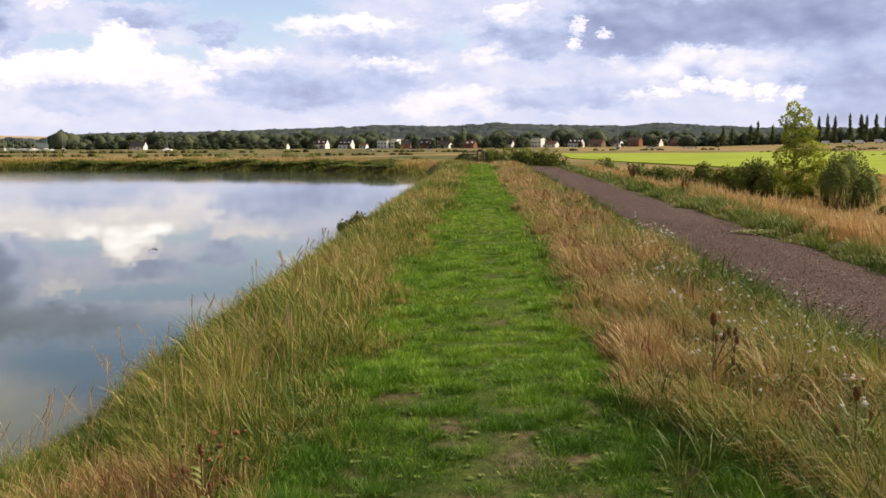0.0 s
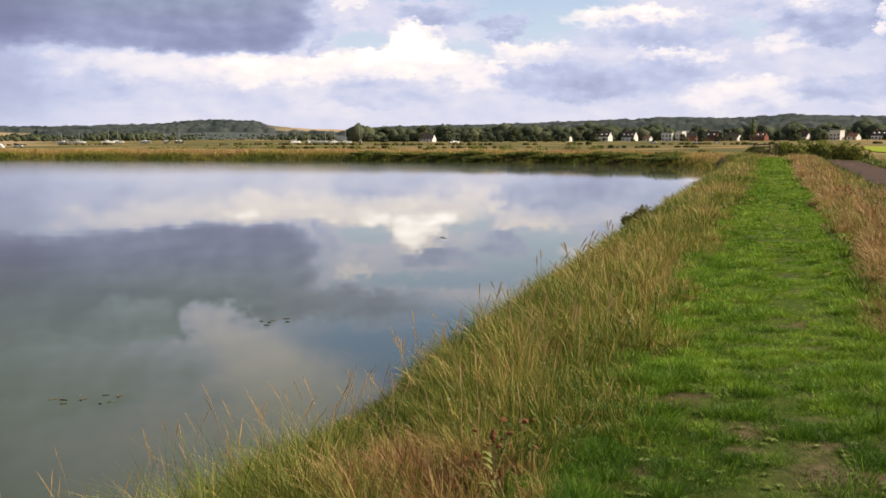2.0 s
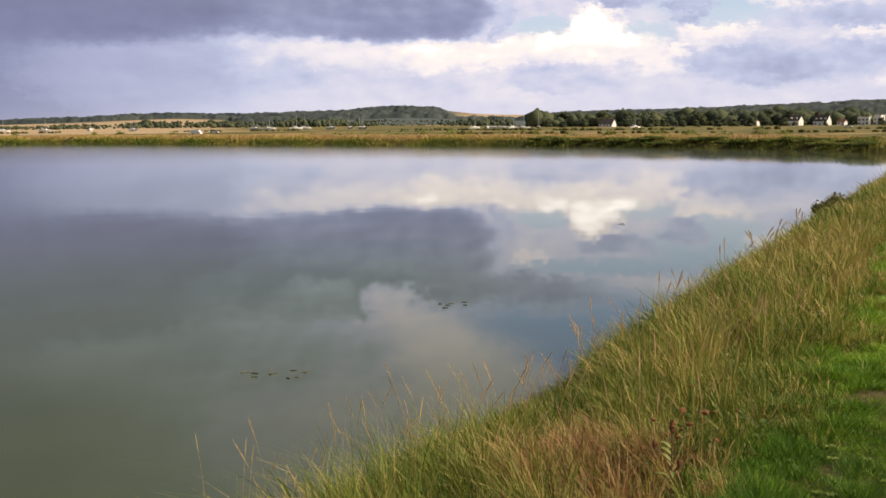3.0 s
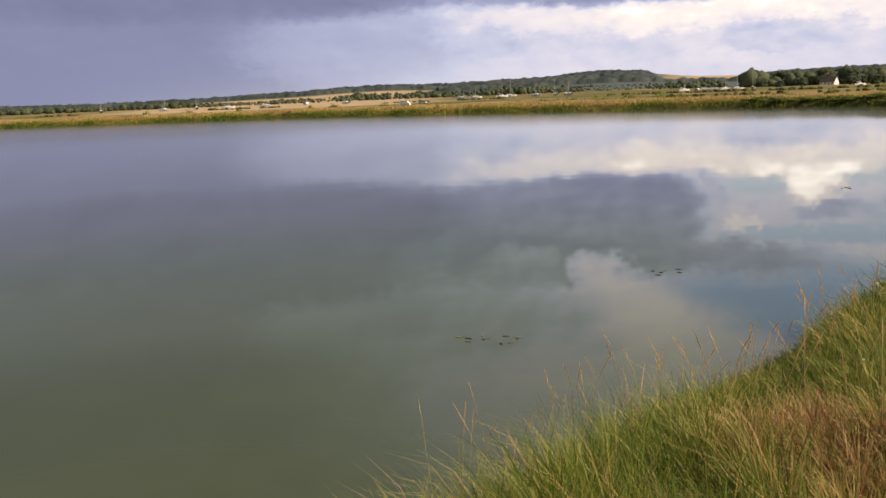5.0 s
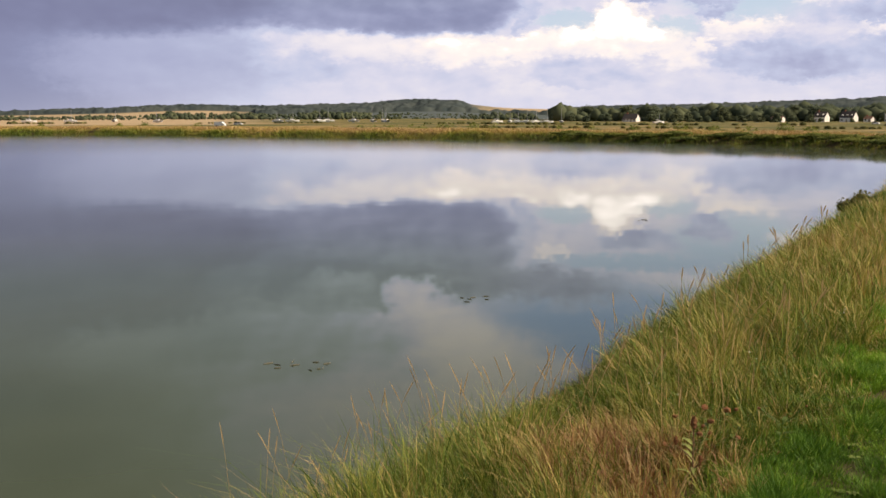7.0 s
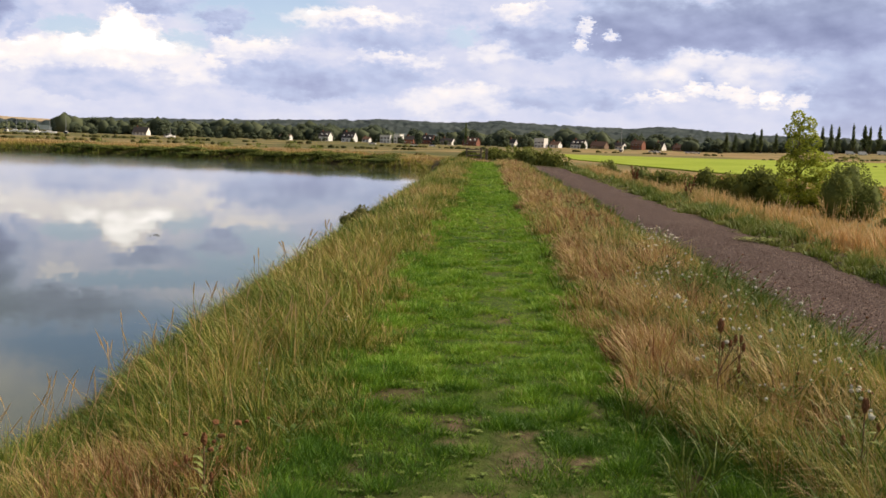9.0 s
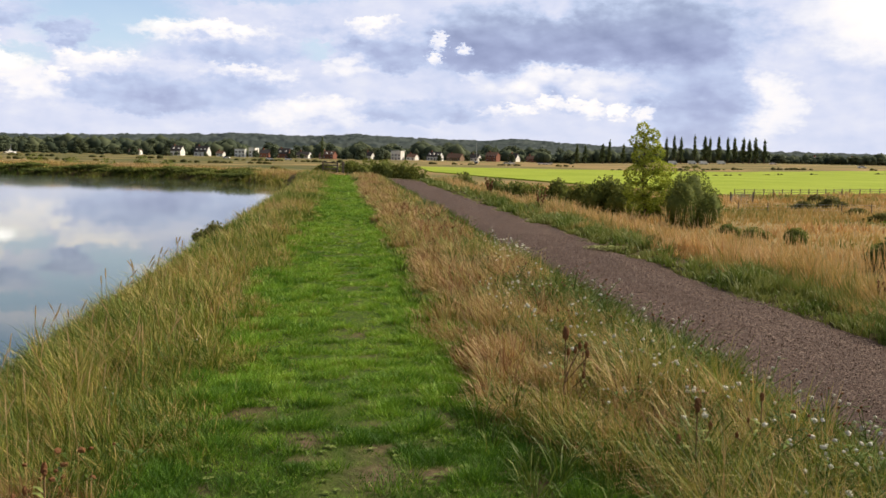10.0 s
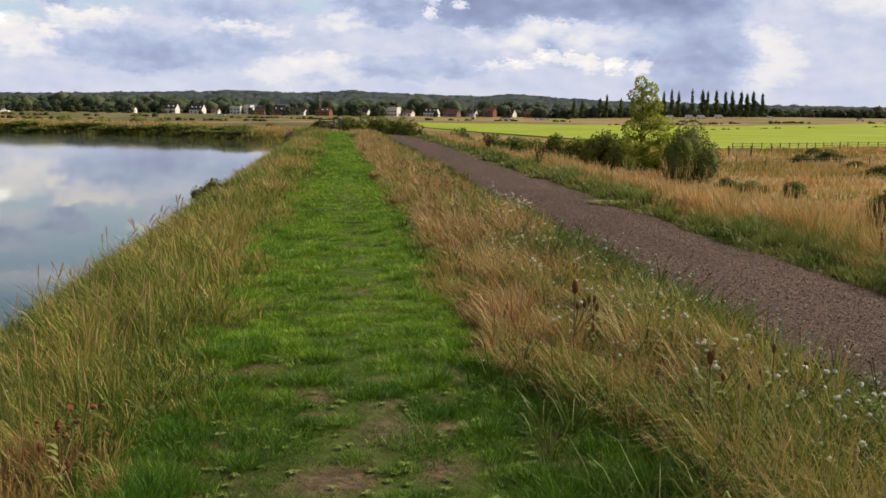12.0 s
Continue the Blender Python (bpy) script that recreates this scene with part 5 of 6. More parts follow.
def house(az, dist, w, d, eave, ridge, wall, roof, label, dormers=0, turn=-25, flat=False):
    x, y = polar(az, dist * 1.36 if az < 12 else dist)
    ob = thing("house", label, "house", (x, y, float(land(x, y))), turn - az, "houses across the marsh")
    bm = bmesh.new()
    if flat:
        box(bm, -w / 2, w / 2, -d / 2, d / 2, -0.5, ridge)
    else:
        gable_walls(bm, w, d, eave, ridge)
    part("wall", bm, wall, ob)
    bm = bmesh.new()
    if flat:
        box(bm, -w / 2 - 0.25, w / 2 + 0.25, -d / 2 - 0.25, d / 2 + 0.25, ridge, ridge + 0.3, 0.05)
    else:
        gable_roof(bm, w, d, eave, ridge)
    part("roof", bm, roof, ob)
    if not flat:
        bm = bmesh.new()
        box(bm, -w * 0.32, -w * 0.32 + 0.9, -0.45, 0.45, ridge - 1.0, ridge + 1.1)
        for s in (0.2, 0.65):
            rod(bm, (-w * 0.32 + s, 0, ridge + 1.1), (-w * 0.32 + s, 0, ridge + 1.5), 0.13)
        part("chimney", bm, BRICK_RED, ob)
    n = max(2, int(w / 2.8))
    floors = 2 if (ridge if flat else eave) > 4.2 else 1
    for f in range(floors):
        for i in range(n):
            if f == 0 and i == n // 2:
                continue
            window(ob, -w / 2 + (i + 0.5) * w / n, -d / 2, 0.9 + 2.7 * f, min(1.5, w / n * 0.6), 1.2, RENDER_WHITE if wall is not RENDER_WHITE else TIMBER)
    bm = bmesh.new()
    i = n // 2
    box(bm, -w / 2 + (i + 0.5) * w / n - 0.5, -w / 2 + (i + 0.5) * w / n + 0.5, -d / 2 - 0.06, -d / 2 + 0.1, 0, 2.1)
    part("door", bm, TIMBER, ob)
    for k in range(dormers):
        cx, zz = -w / 2 + (k + 0.5) * w / dormers, eave + 0.3
        bm = bmesh.new()
        yy = -d / 2 + 0.25 * d / 2
        v = [bm.verts.new(p) for p in ((cx - 0.9, yy, zz), (cx + 0.9, yy, zz), (cx + 0.9, yy, zz + 1.3), (cx, yy, zz + 2.2), (cx - 0.9, yy, zz + 1.3),
                                       (cx - 0.9, 0, zz), (cx + 0.9, 0, zz), (cx + 0.9, 0, zz + 1.3), (cx, 0, zz + 2.2), (cx - 0.9, 0, zz + 1.3))]
        for f in ((0, 1, 2, 3, 4), (1, 6, 7, 2), (5, 0, 4, 9), (2, 7, 8, 3), (4, 3, 8, 9), (9, 8, 7, 6, 5), (0, 5, 6, 1)):
            bm.faces.new([v[i] for i in f])
        bmesh.ops.recalc_face_normals(bm, faces=bm.faces[:])
        dm = part("dormer", bm, RENDER_WHITE, ob, "white gabled dormer")
        bm = bmesh.new()
        box(bm, cx - 0.5, cx + 0.5, yy - 0.05, yy + 0.05, zz + 0.3, zz + 1.2)
        part("pane", bm, GLASS_DARK, dm)


def village():
    W, R, B, D, T = RENDER_WHITE, BRICK_RED, BRICK_BROWN, ROOF_DARK, ROOF_RED
    house(-18.45, 640, 12, 8, 2.6, 6.6, W, D, "white rendered cottage with a dark tiled roof")
    house(-10.9, 640, 9, 7, 2.8, 4.6, W, T, "low white bungalow behind scrub")
    house(-8.75, 645, 9, 9, 4.0, 8.0, W, D, "white house with steep grey gables", 2)
    house(-7.45, 640, 11, 9, 3.6, 8.2, W, D, "white house with three gabled dormers", 3)
    house(-6.5, 640, 6, 6, 2.5, 4.4, W, T, "small white chalet beside tall trees")
    house(-5.45, 640, 8.5, 8, 6, 6.4, W, W, "white modern flat-roofed house", flat=True, turn=-12)
    house(-4.75, 642, 5.5, 8, 6, 7.6, W, W, "tall white flat-roofed house", flat=True)
    house(-4.1, 646, 8.5, 8, 3.6, 6.6, R, D, "red brick house with a dark roof")
    house(-3.1, 640, 10, 9, 3.6, 8.0, R, D, "red brick house with a steep dark roof", 2)
    house(-2.05, 640, 11, 8, 2.8, 5.6, W, D, "white bungalow with a dark hipped roof")
    house(-0.75, 640, 13, 8, 3.2, 6.8, R, T, "long red brick house with dormers", 3)
    house(1.5, 640, 6.5, 7, 3.2, 6.6, W, D, "white gabled house among trees")
    house(3.05, 640, 9, 8, 6, 7.6, W, W, "white three-storey flat-roofed house", flat=True)
    house(3.85, 640, 8, 8, 2.8, 5.4, W, T, "white bungalow with a brown roof")
    house(5.1, 640, 11.5, 9, 3.6, 7.4, W, D, "white house with a dark roof and dormers", 3)
    house(6.2, 645, 13, 9, 2.8, 6.2, B, T, "long brown brick bungalow")
    house(7.3, 650, 8, 8, 3.0, 6.0, W, D, "white house partly behind trees")
    house(8.25, 640, 10, 8, 5.0, 7.8, R, T, "two-storey red brick house")
    house(9.4, 645, 7.5, 9, 2.6, 7.2, W, D, "white house with a steep dark roof")
    house(10.4, 640, 9, 7, 2.8, 5.2, R, T, "low red brick bungalow")
    house(25.1, 790, 7, 8, 2.8, 5.4, W, D, "small white gabled cottage", turn=50)
    house(26.9, 790, 8, 8, 2.6, 5.0, W, T, "small white gabled cottage beside trees", turn=50)
    house(29.2, 830, 11, 8, 2.6, 4.6, B, T, "low brown bungalow before a wood")
    house(36.5, 840, 12, 8, 2.6, 4.8, W, T, "pale bungalow before a wood")


def yacht(az, dist, top, label="white sailing yacht with a bare mast"):
    x, y = polar(az, dist)
    z = float(land(x, y))
    ob = thing("sailing_yacht", label, "boat", (x, y, z + 0.35), rng.rand() * 180, "moored yachts")
    bm = bmesh.new()
    rows = []
    for k in range(9):
        u = k / 8 * 2 - 1
        half = 1.35 * (1 - max(0, u) ** 2.2) * (0.75 + 0.25 * (1 - abs(u)))
        rows.append([bm.verts.new((u * 4.2, s * half * f, zz)) for s, f, zz in ((-1, 1, 1.0 + 0.25 * u * u), (-1, 0.8, 0.3), (0, 0, 0.0), (1, 0.8, 0.3), (1, 1, 1.0 + 0.25 * u * u))])
    for a, b in zip(rows, rows[1:]):
        for i in range(4):
            bm.faces.new((a[i], a[i + 1], b[i + 1], b[i]))
        bm.faces.new((a[4], a[0], b[0], b[4]))
    bmesh.ops.recalc_face_normals(bm, faces=bm.faces[:])
    part("hull", bm, HULL, ob)
    part("cabin", box(bmesh.new(), -1.6, 1.2, -0.7, 0.7, 1.0, 1.6, 0.15), HULL, ob)
    h = dist * math.tan(radians(top + lifted(az))) + 1.6 - z - 0.35
    part("mast", rod(bmesh.new(), (0.4, 0, 1.0), (0.4, 0, h), 0.12, 0.08), STEEL, ob)
    part("boom", rod(bmesh.new(), (0.4, 0, 2.2), (-2.8, 0, 2.3), 0.08), STEEL, ob)
    part("keel", box(bmesh.new(), -0.9, 0.9, -0.12, 0.12, -0.55, 0.1, 0.05), HULL, ob)


def marina():
    for az, top in ((-37.7, 0.12), (-36.9, 0.15), (-35.45, 0.32), (-35.0, 0.41), (-32.55, 0.46), (-32.0, 0.34), (-31.8, 0.30), (-33.6, 0.12), (-56.8, 0.19), (-50.3, 0.22), (-48.3, 0.21),
                    (-46.1, 0.18), (-51.95, 0.29), (-53.6, 0.10), (-44.0, 0.12), (-25.7, 0.25), (-25.0, 0.24), (-24.6, 0.26), (-24.1, 0.30), (-23.6, 0.27), (-23.0, 0.30), (-22.2, 0.52), (-17.0, 0.1)):
        yacht(az, 620 + rng.rand() * 20, top)
    yacht(7.35, 560, 0.86, "white yacht with a very tall mast")


def car(az, dist, mat, label, van=False, turn=0.0):
    x, y = polar(az, dist)
    ob = thing("parked_car", label, "van" if van else "car", (x, y, float(land(x, y))), turn, "parked cars")
    bm = bmesh.new()
    prof = [(-2.1, 0.35), (-2.1, 0.95), (-1.2, 1.0), (1.9, 0.9), (2.1, 0.6), (2.1, 0.35)] if not van else [(-2.6, 0.4), (-2.6, 2.2), (1.4, 2.2), (2.0, 1.3), (2.6, 1.1), (2.6, 0.4)]
    a = [bm.verts.new((px, -0.85, pz)) for px, pz in prof]
    b = [bm.verts.new((px, 0.85, pz)) for px, pz in prof]
    bm.faces.new(a)
    bm.faces.new(b[::-1])
    for i in range(len(prof)):
        j = (i + 1) % len(prof)
        bm.faces.new((a[i], b[i], b[j], a[j]))
    bmesh.ops.recalc_face_normals(bm, faces=bm.faces[:])
    part("body", bm, mat, ob)
    if not van:
        bm = bmesh.new()
        box(bm, -1.5, 0.9, -0.72, 0.72, 0.95, 1.45, 0.18)
        part("cabin", bm, GLASS_DARK, ob, "dark glazed cabin")
    for sx in (-1.4, 1.4):
        for sy in (-0.85, 0.85):
            part("wheel", rod(bmesh.new(), (sx, sy - 0.1, 0.33), (sx, sy + 0.1, 0.33), 0.33, sides=12), ROOF_DARK, ob)


def parked():
    for az, dist, van in ((-40.75, 470, True), (-39.8, 520, False), (9.0, 600, False), (9.25, 600, False), (10.9, 610, False), (11.3, 610, False), (-6.2, 628, False), (-3.9, 628, False),
                          (-2.9, 628, False), (17.9, 640, True), (18.9, 650, True), (19.5, 640, True), (20.4, 650, True), (23.0, 650, False), (27.3, 560, False), (29.6, 640, False), (30.2, 640, True), (31.0, 640, False)):
        car(az, dist, HULL, "white van parked on the marsh edge" if van else "pale car parked before the houses", van, rng.rand() * 40 - 20)


# ---- fences, gate and posts ----
def rail_fence():
    pts = [(52.8, 132.7), (77.5, 148.9), (107.5, 162.2), (160, 185.4), (190, 172)]
    ob = thing("rail_fence", "weathered wooden post-and-rail fence along the pasture", "fence")
    last, post_me = None, None
    for (ax, ay), (bx, by) in zip(pts, pts[1:]):
        n = max(1, round(math.hypot(bx - ax, by - ay) / 2.3))
        for k in range(n):
            p = Vector((ax + (bx - ax) * k / n, ay + (by - ay) * k / n, 0))
            p.z = float(land(p.x, p.y))
            if post_me is None:
                first = part("post", box(bmesh.new(), -0.06, 0.06, -0.06, 0.06, -0.3, 1.15, 0.02), TIMBER, ob)
                post_me, post = first.data, first
            else:
                post = new("post", post_me)
                post.parent = ob
            post.location = p
            if last is not None:
                for h in (0.35, 0.68, 1.0):
                    part("rail", rod(bmesh.new(), last + Vector((0, -0.09, h)), p + Vector((0, -0.09, h)), 0.035, sides=5), TIMBER, ob)
            last = p


def wire_fence():
    pts = [(38, 95), (58.2, 94.5), (74, 93.5), (92, 90), (115, 86)]
    ob = thing("wire_fence", "stock fence of dark wooden posts and thin wires", "fence")
    last = None
    for (ax, ay), (bx, by) in zip(pts, pts[1:]):
        n = max(1, round(math.hypot(bx - ax, by - ay) / 3.2))
        for k in range(n):
            p = Vector((ax + (bx - ax) * k / n + rng.randn() * 0.2, ay + (by - ay) * k / n, 0))
            p.z = float(land(p.x, p.y))
            part("post", rod(bmesh.new(), p + Vector((0, 0, -0.3)), p + Vector((rng.randn() * 0.04, 0, 0.95 + 0.2 * rng.rand())), 0.05, 0.045), TIMBER, ob)
            if last is not None:
                for h in (0.3, 0.6, 0.85):
                    part("wire", rod(bmesh.new(), last + Vector((0, -0.08, h)), p + Vector((0, -0.08, h)), 0.008, sides=4), STEEL, ob)
            last = p


def field_gate():
    x, y = 46.9, 115.6
    ob = thing("field_gate", "closed galvanised steel field gate", "gate", (x, y, float(land(x, y))), -10)
    for sx in (-1.3, 1.3):
        part("post", box(bmesh.new(), sx - 0.08, sx + 0.08, -0.08, 0.08, -0.3, 1.35, 0.02), TIMBER, ob, "wooden gate post")
    for z in (0.25, 0.45, 0.66, 0.88, 1.12):
        part("bar", rod(bmesh.new(), (-1.2, 0, z), (1.2, 0, z), 0.028), STEEL, ob)
    for sx in (-1.2, 0, 1.2):
        part("upright", rod(bmesh.new(), (sx, 0, 0.25), (sx, 0, 1.12), 0.028), STEEL, ob)


def path_post():
    x, y = 0.1, 80.5
    ob = thing("marker_post", "short weathered wooden post at the path's end", "post", (x, y, float(land(x, y))))
    part("shaft", box(bmesh.new(), -0.1, 0.1, -0.1, 0.1, -0.3, 0.95, 0.02), TIMBER, ob)
    part("cap", box(bmesh.new(), -0.12, 0.12, -0.12, 0.12, 0.95, 1.02, 0.02), TIMBER, ob)
    x, y = -0.95, 84.5
    ob = thing("wooden_gate", "small dark wooden gate at the path's end", "gate", (x, y, float(land(x, y))))
    for sx in (-0.6, 0.6):
        part("post", box(bmesh.new(), sx - 0.06, sx + 0.06, -0.06, 0.06, -0.3, 1.2, 0.015), TIMBER, ob)
    for z in (0.3, 0.6, 0.9, 1.1):
        part("rail", box(bmesh.new(), -0.55, 0.55, -0.025, 0.025, z - 0.05, z + 0.05, 0.01), TIMBER, ob)


# ---- plants that stand out ----
def leaf_blade(bm, base, direction, length, width, droop=0.3, fold=0.25):
    base, d = Vector(base), Vector(direction).normalized()
    side = d.cross(Vector((0, 0, 1)))
    side = (side if side.length > 1e-3 else Vector((1, 0, 0))).normalized()
    rows = []
    for f, w in ((0, 0.25), (0.35, 1.0), (0.7, 0.8), (1.0, 0.05)):
        c = base + d * length * f - Vector((0, 0, droop * length * f * f))
        rows.append([bm.verts.new(c - side * width * w + Vector((0, 0, fold * width * w))), bm.verts.new(c), bm.verts.new(c + side * width * w + Vector((0, 0, fold * width * w)))])
    for a, b in zip(rows, rows[1:]):
        bm.faces.new((a[0], a[1], b[1], b[0]))
        bm.faces.new((a[1], a[2], b[2], b[1]))


def coloured(ob, hue, tip=1.0):
    n = len(ob.data.vertices)
    for key, v in (("hue", hue), ("tip", tip)):
        ob.data.attributes.new(key, "FLOAT", "POINT").data.foreach_set("value", np.full(n, v, np.float32))
    return ob


def teasel(at, height, heads, size, label):
    x, y = at
    ob = thing("teasel", label, "plant", (x, y, float(land(x, y))), rng.rand() * 90)
    tops = [(0, 0, height)] + [((rng.rand() - 0.5) * 0.26, (rng.rand() - 0.5) * 0.26, height * (0.55 + 0.35 * rng.rand())) for _ in range(heads - 1)]
    bm = bmesh.new()
    rod(bm, (0, 0, -0.05), (0, 0, height - size), 0.0045, 0.003)
    for t in tops[1:]:
        rod(bm, (0, 0, t[2] * 0.55), (t[0], t[1], t[2] - size * 0.8), 0.0035, 0.003, 5)
    part("stem", bm, DRIED, ob)
    for i, t in enumerate(tops):
        bm, s = bmesh.new(), size * (1 if i == 0 else 0.55 + 0.2 * rng.rand())
        lump(bm, (t[0], t[1], t[2] - s * 0.4), (s * 0.46, s * 0.46, s), 3, 0.22)
        part("seed_head", bm, RUSTY, ob, "rust-brown spiny seed head")
    bm = bmesh.new()
    for k in range(6):
        a = rng.rand() * 6.28
        leaf_blade(bm, (0, 0, height * (0.25 + 0.08 * k)), (math.cos(a), math.sin(a), 0.8), 0.12, 0.012, 0.6)
    coloured(part("leaves", bm, WEED, ob), 0.9)


def ox_tongue(at, height, heads, mat, size, label, hue=0.7, flat=False):
    """A branching weed with pale heads."""
    x, y = at
    ob = thing("flowering_weed", label, "plant", (x, y, float(land(x, y))), rng.rand() * 360, "flowering weeds on the strip")
    leaves = bmesh.new()
    stem = coloured(part("stem", rod(bmesh.new(), (0, 0, -0.03), (0, 0, height * 0.5), 0.005, 0.003, 5), WEED, ob), hue)
    for k in range(heads):
        a, r = rng.rand() * 6.28, 0.03 + 0.16 * rng.rand()
        top = Vector((math.cos(a) * r, math.sin(a) * r, height * (0.6 + 0.4 * rng.rand())))
        fork = Vector((0, 0, height * 0.35)) + top * 0.15
        stalk = coloured(part("stalk", rod(bmesh.new(), fork, top, 0.0028, 0.002, 4), WEED, ob), hue)
        s = size * (0.7 + 0.6 * rng.rand())
        part("flower_head", lump(bmesh.new(), top, (s, s, s * (0.35 if flat else 0.85)), 1, 0.35), mat, stalk)
        for _ in range(3):
            f = rng.rand()
            b = rng.rand() * 6.28
            leaf_blade(leaves, fork.lerp(top, f), (math.cos(b), math.sin(b), 0.5), 0.04 + 0.04 * rng.rand(), 0.008)
    for _ in range(22):
        b = rng.rand() * 6.28
        leaf_blade(leaves, (0, 0, height * 0.45 * rng.rand()), (math.cos(b), math.sin(b), 0.5), 0.04 + 0.05 * rng.rand(), 0.008)
    tagged(coloured(part("leaves", leaves, WEED, ob), hue * 0.8), kind="stuff")


def weeds_on_strip():
    LAB = "branching green weed with white fluffy seed heads"
    for k in range(80):
        d, y = 5.0 + rng.rand() * 1.65, 3.9 + 8.0 * rng.rand() ** 1.2
        ox_tongue((POOL[0][0] + d, y), 0.28 + 0.16 * rng.rand(), rng.randint(1, 6), FLUFF, 0.010 + 0.005 * rng.rand(), LAB, 0.35 + 0.4 * rng.rand())
    for k in range(16):
        ox_tongue((POOL[0][0] + 5.7 + rng.rand() * 0.9, 11 + 9 * rng.rand()), 0.20 + 0.2 * rng.rand(), rng.randint(2, 6), FLUFF, 0.013, LAB)
    for x, y in ((2.4, 14.2), (2.65, 14.6), (2.5, 15.1), (2.2, 13.4), (2.75, 15.6)):
        ox_tongue((x, y), 0.42, 9, PETAL, 0.018, "yarrow clump with flat cream flower heads", 0.8, True)
    for k in range(16):
        ox_tongue((1.2 + 1.0 * rng.rand(), 15 + 9 * rng.rand()), 0.50, 6, RUSTY, 0.016, "withered knapweed with dark brown heads", 1.0)
    for k in range(34):
        ox_tongue((1.5 + 1.5 * rng.rand(), 4 + 9 * rng.rand()), 0.34 + 0.14 * rng.rand(), 5, RUSTY, 0.010, "withered knapweed with small brown heads", 0.15)
    for k in range(5):
        ox_tongue((-1.9 + 0.9 * rng.rand(), 4.2 + 4.5 * rng.rand()), 0.28, 2, FLUFF if k % 3 else RUSTY, 0.007, "small weed with pale heads in bank grass", 0.3)
    for k in range(4):
        ox_tongue((-1.75 + 0.7 * rng.rand(), 4.3 + 0.9 * rng.rand()), 0.22, 3, RUSTY, 0.016, "withered thistle with brown heads in bank grass", 0.35)
    teasel((1.38, 6.05), 0.58, 6, 0.042, "tall dry teasel with rust-brown heads")
    teasel((1.72, 4.65), 0.47, 3, 0.036, "short dry teasel with three heads")
    teasel((1.62, 6.5), 0.42, 4, 0.026, "small dry teasel among weeds")
    teasel((2.15, 4.9), 0.45, 3, 0.024, "small dry teasel near the track")
    teasel((-1.25, 4.35), 0.34, 3, 0.030, "short dry teasel in the bank grass")


def pale_stalks():
    """Tall bleached grass stems with feathery heads on the slope below the verge."""
    cx, cy = strip_points(10.4, 12.6, 6.0, 24.0, 16)
    keep = rng.rand(len(cx)) < 1.6 * wave(cx, cy, 1.3, 91) - 0.3
    cx, cy = cx[keep], cy[keep]
    x, y, out, who = tufts(cx, cy, 6, 0.12)
    n = len(x)
    h = (0.75 + 0.40 * rng.rand(len(cx)))[who] * (0.75 + 0.35 * rng.rand(n))
    lean = out * (h * 0.16)[:, None] + h[:, None] * [[-0.10, 0.0]]
    roots = rooted(x, y)
    blades("pale_stalks", roots, h, np.full(n, 0.0021), lean, 0.62 + 0.14 * rng.randn(n), 3, REED, "tall bleached grass stems below the verge", "grass")
    tops = roots + np.concatenate([lean * 0.62, (h * 0.76)[:, None]], 1)
    blades("pale_plumes", tops, h * 0.26, 0.0035 + 0.004 * rng.rand(n), lean * 0.4, 0.80 + 0.10 * rng.randn(n), 2, REED, "feathery straw-coloured seed plumes", "grass")


def dock(at, height, label, dense=40):
    x, y = at
    ob = thing("dock", label, "plant", (x, y, float(land(x, y))), rng.rand() * 90, "docks beside the track")
    bm, seeds = bmesh.new(), bmesh.new()
    for _ in range(5):
        a = rng.rand() * 6.28
        tip = Vector((math.cos(a) * height * 0.25, math.sin(a) * height * 0.25, height * (0.75 + 0.25 * rng.rand())))
        rod(bm, (0, 0, -0.05), tip, 0.008, 0.003, 5)
        for _ in range(dense // 5):
            c = tip * (0.45 + 0.55 * rng.rand()) + Vector((rng.randn(), rng.randn(), rng.randn())) * 0.02 * height
            lump(seeds, c, (0.03 * height, 0.03 * height, 0.05 * height), 1, 0.5)
    part("stem", bm, DRIED, ob)
    tagged(part("seed_plume", seeds, RUSTY, ob, "reddish brown seed plume"), kind="stuff")


def rosettes():
    for k in range(170):
        x, y = -1.0 + 2.1 * rng.rand(), 3.8 + 2.0 * rng.rand() ** 1.6
        if k > 148:
            x, y = -0.75 + 0.5 * rng.rand(), 6.0 + 2.0 * rng.rand()
        ob = thing("broadleaf_weed", "low rosette of pale green broad leaves on the path", "plant", (x, y, float(land(x, y)) + 0.010), rng.rand() * 360, "rosettes on the path")
        bm = bmesh.new()
        for j in range(rng.randint(5, 9)):
            a = j * 1.1 + rng.rand() * 0.6
            leaf_blade(bm, (0, 0, 0.0), (math.cos(a), math.sin(a), 0.35), 0.014 + 0.028 * rng.rand(), 0.005 + 0.006 * rng.rand(), 0.25)
        coloured(part("leaves", bm, WEED, ob), 0.35 + 0.5 * rng.rand())


def weed_heap():
    x, y = 5.42, 20.2
    ob = thing("weed_heap", "pale wilted weeds lying on the gravel edge", "plant", (x, y, float(land(x, y)) + 0.02))
    bm = bmesh.new()
    for _ in range(90):
        a = rng.rand() * 6.28
        leaf_blade(bm, (rng.randn() * 0.22, rng.randn() * 0.14, 0.03 + 0.06 * rng.rand()), (math.cos(a), math.sin(a), 0.3), 0.16, 0.03)
    coloured(part("leaves", bm, WEED, ob), 1.0)


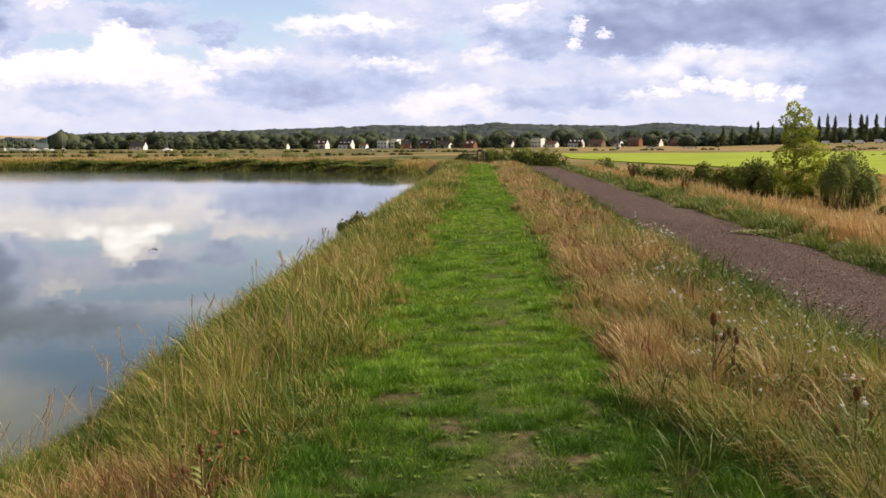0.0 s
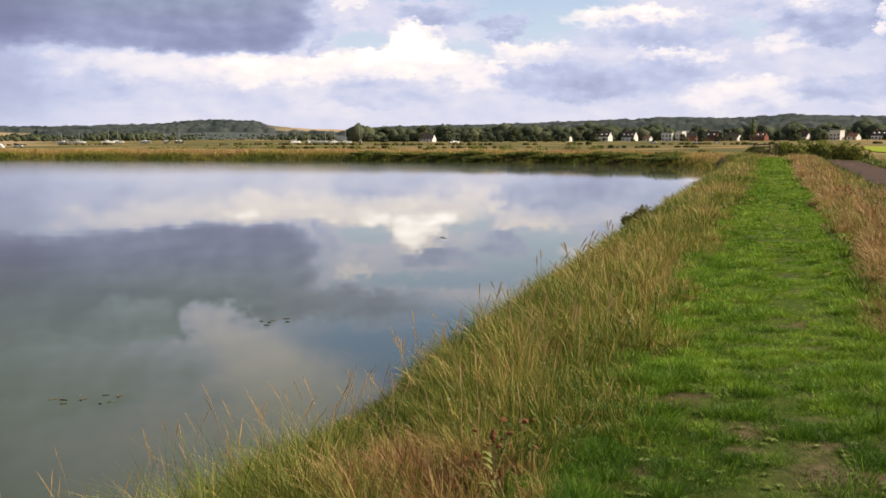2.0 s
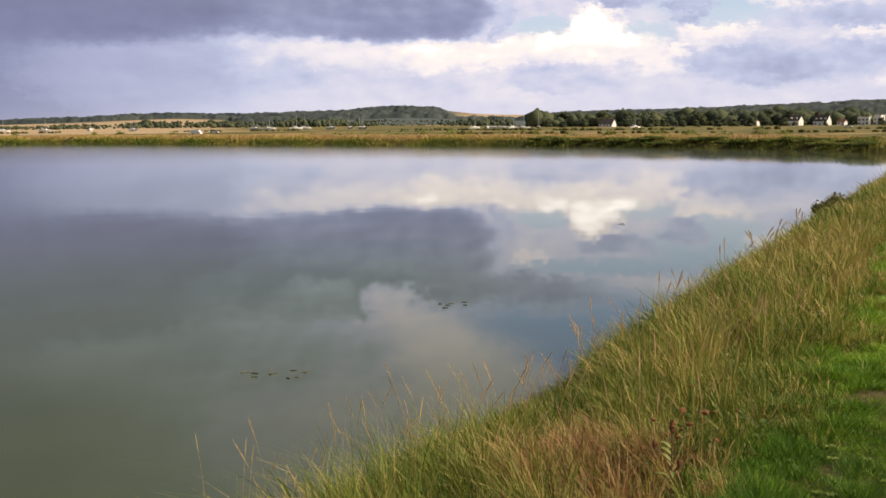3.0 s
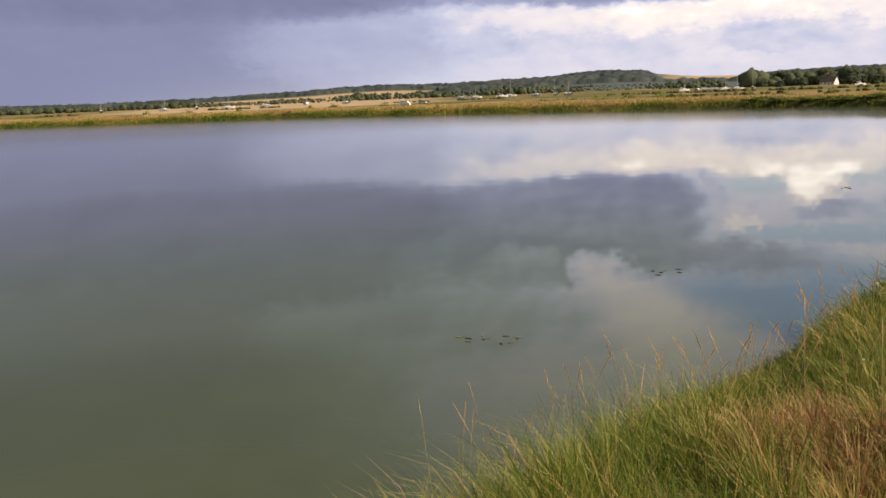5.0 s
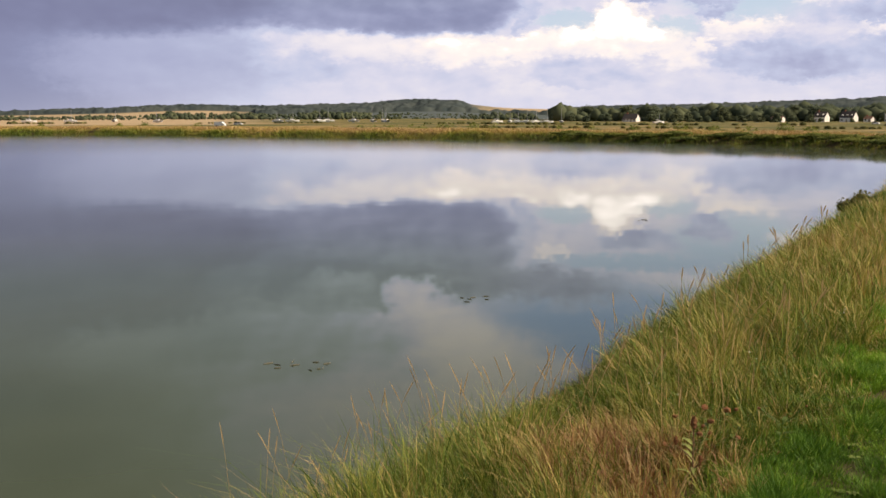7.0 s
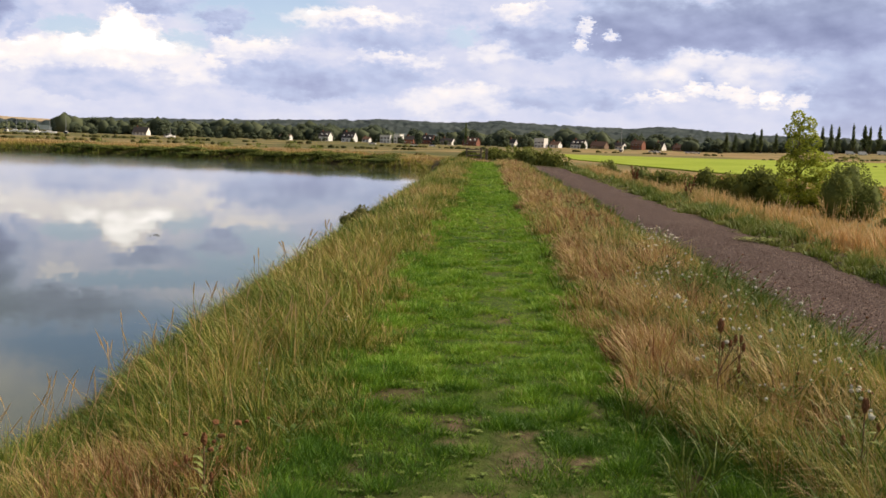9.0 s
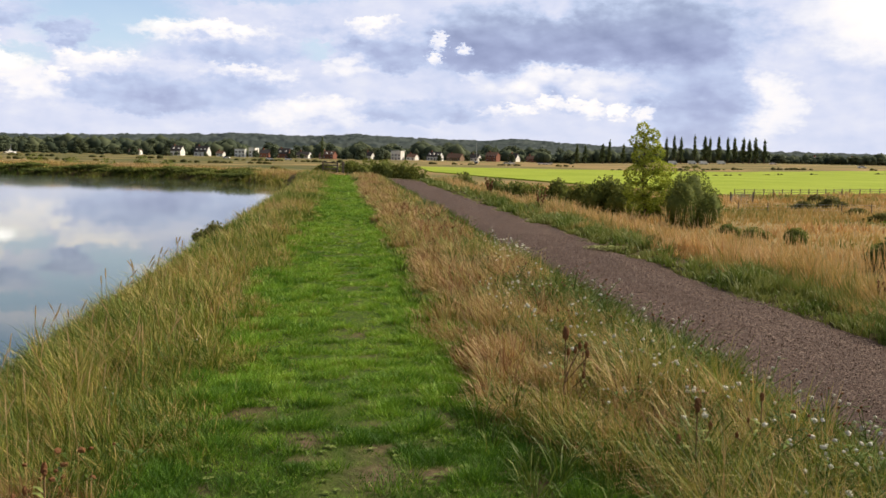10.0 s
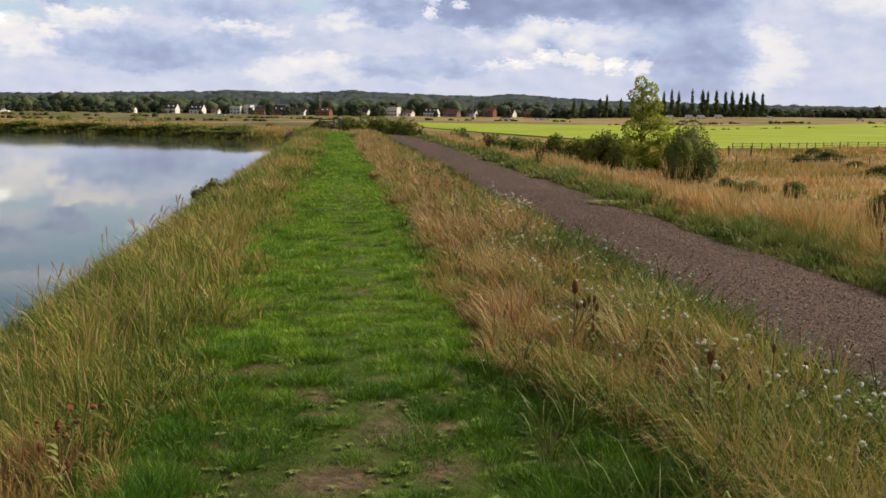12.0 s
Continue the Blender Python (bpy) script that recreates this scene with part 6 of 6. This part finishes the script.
def drift_weed(at, length, label):
    x, y = at
    bm = bmesh.new()
    for _ in range(6):
        u, v = rng.randn() * length * 0.10, rng.randn() * 0.09
        a, l, w = rng.randn() * 0.9, 0.015 + 0.05 * rng.rand(), 0.0012 + 0.0025 * rng.rand()
        r = bmesh.ops.create_icosphere(bm, subdivisions=1, radius=1.0)
        for q in r["verts"]:
            px, py = q.co.x * l, q.co.y * w
            q.co = Vector((u + px * math.cos(a) - py * math.sin(a), v + px * math.sin(a) + py * math.cos(a), q.co.z * 0.006))
    me = bpy.data.meshes.new("drift_weed")
    bm.to_mesh(me)
    bm.free()
    me.materials.append(MUD)
    ob = new("drift_weed", me)
    ob.matrix_basis = pose(x, y, WATER_Z + 0.004, 0, 0, 25)
    tagged(ob, label, "water weed", kind="stuff")


def gravel_stones():
    bm = bmesh.new()
    bmesh.ops.create_icosphere(bm, subdivisions=1, radius=1.0)
    bm.verts.index_update()
    base, tri = np.array([v.co[:] for v in bm.verts]), np.array([[v.index for v in f.verts] for f in bm.faces])
    bm.free()
    n = 24000
    d, y = 6.7 + 2.45 * rng.rand(n), 4 + 20 * rng.rand(n) ** 1.7
    x = POOL[0][0] + d
    s = (0.0030 + 0.0065 * rng.rand(n) ** 2.5)[:, None] * (0.7 + 0.6 * rng.rand(n, 3)) * np.array([1, 1, 0.6])
    shape = base[None] * (1 + 0.5 * (rng.rand(n, len(base), 1) - 0.5))
    verts = (shape * s[:, None] + np.stack([x, y, land(x, y) + 0.026 + 0.02 * np.sin((d - 6.75) / 2.35 * math.pi)], 1)[:, None]).reshape(-1, 3)
    tris = (tri[None] + (np.arange(n) * len(base))[:, None, None]).reshape(-1, 3)
    me = array_mesh("gravel_stones", verts, tris, [STONE], hue=np.repeat(rng.rand(n), len(base)))
    tagged(new("gravel_stones", me), "loose purple-brown gravel stones on the track", "gravel", kind="stuff")


def stone_material():
    m, g = material("loose_stone")
    finish(g, principled(g, g.ramp(g.attr("hue"), [(0.0, (0.055, 0.035, 0.029)), (0.6, (0.12, 0.080, 0.065)), (0.85, (0.20, 0.140, 0.115)), (1.0, (0.50, 0.42, 0.36))]), 0.85, spec=0.2))
    return m


STONE = stone_material()
sheet("pale_flat", [polar(-8.9, 415), polar(-2.8, 400), polar(-2.8, 440), polar(-8.9, 455)], MARSH_Z + 0.12, field_material("pale_hay", (0.46, 0.41, 0.24), (0.60, 0.54, 0.36)), "pale strip of mown hay beyond the bank", "field")
village()
marina()
parked()
rail_fence()
wire_fence()
field_gate()
path_post()
weeds_on_strip()
pale_stalks()
dock((6.9, 47.0), 1.0, "reddish brown seeding dock", 60)
dock((6.7, 34.1), 0.9, "thin reddish brown dock", 30)
dock((6.8, 11.95), 0.55, "sparse brown dock beside the track", 20)
rosettes()
weed_heap()
for at, length, words in (((-6.35, 11.9), 0.9, "thin dark weed drifting on the lagoon"), ((-6.2, 7.75), 1.1, "faint ragged weed mat drifting on the lagoon"), ((-7.7, 23.2), 1.4, "thin dark weed far out on the lagoon"), ((-5.9, 7.9), 0.7, "faint weed mat drifting on the lagoon")):
    drift_weed(at, length, words)
gravel_stones()
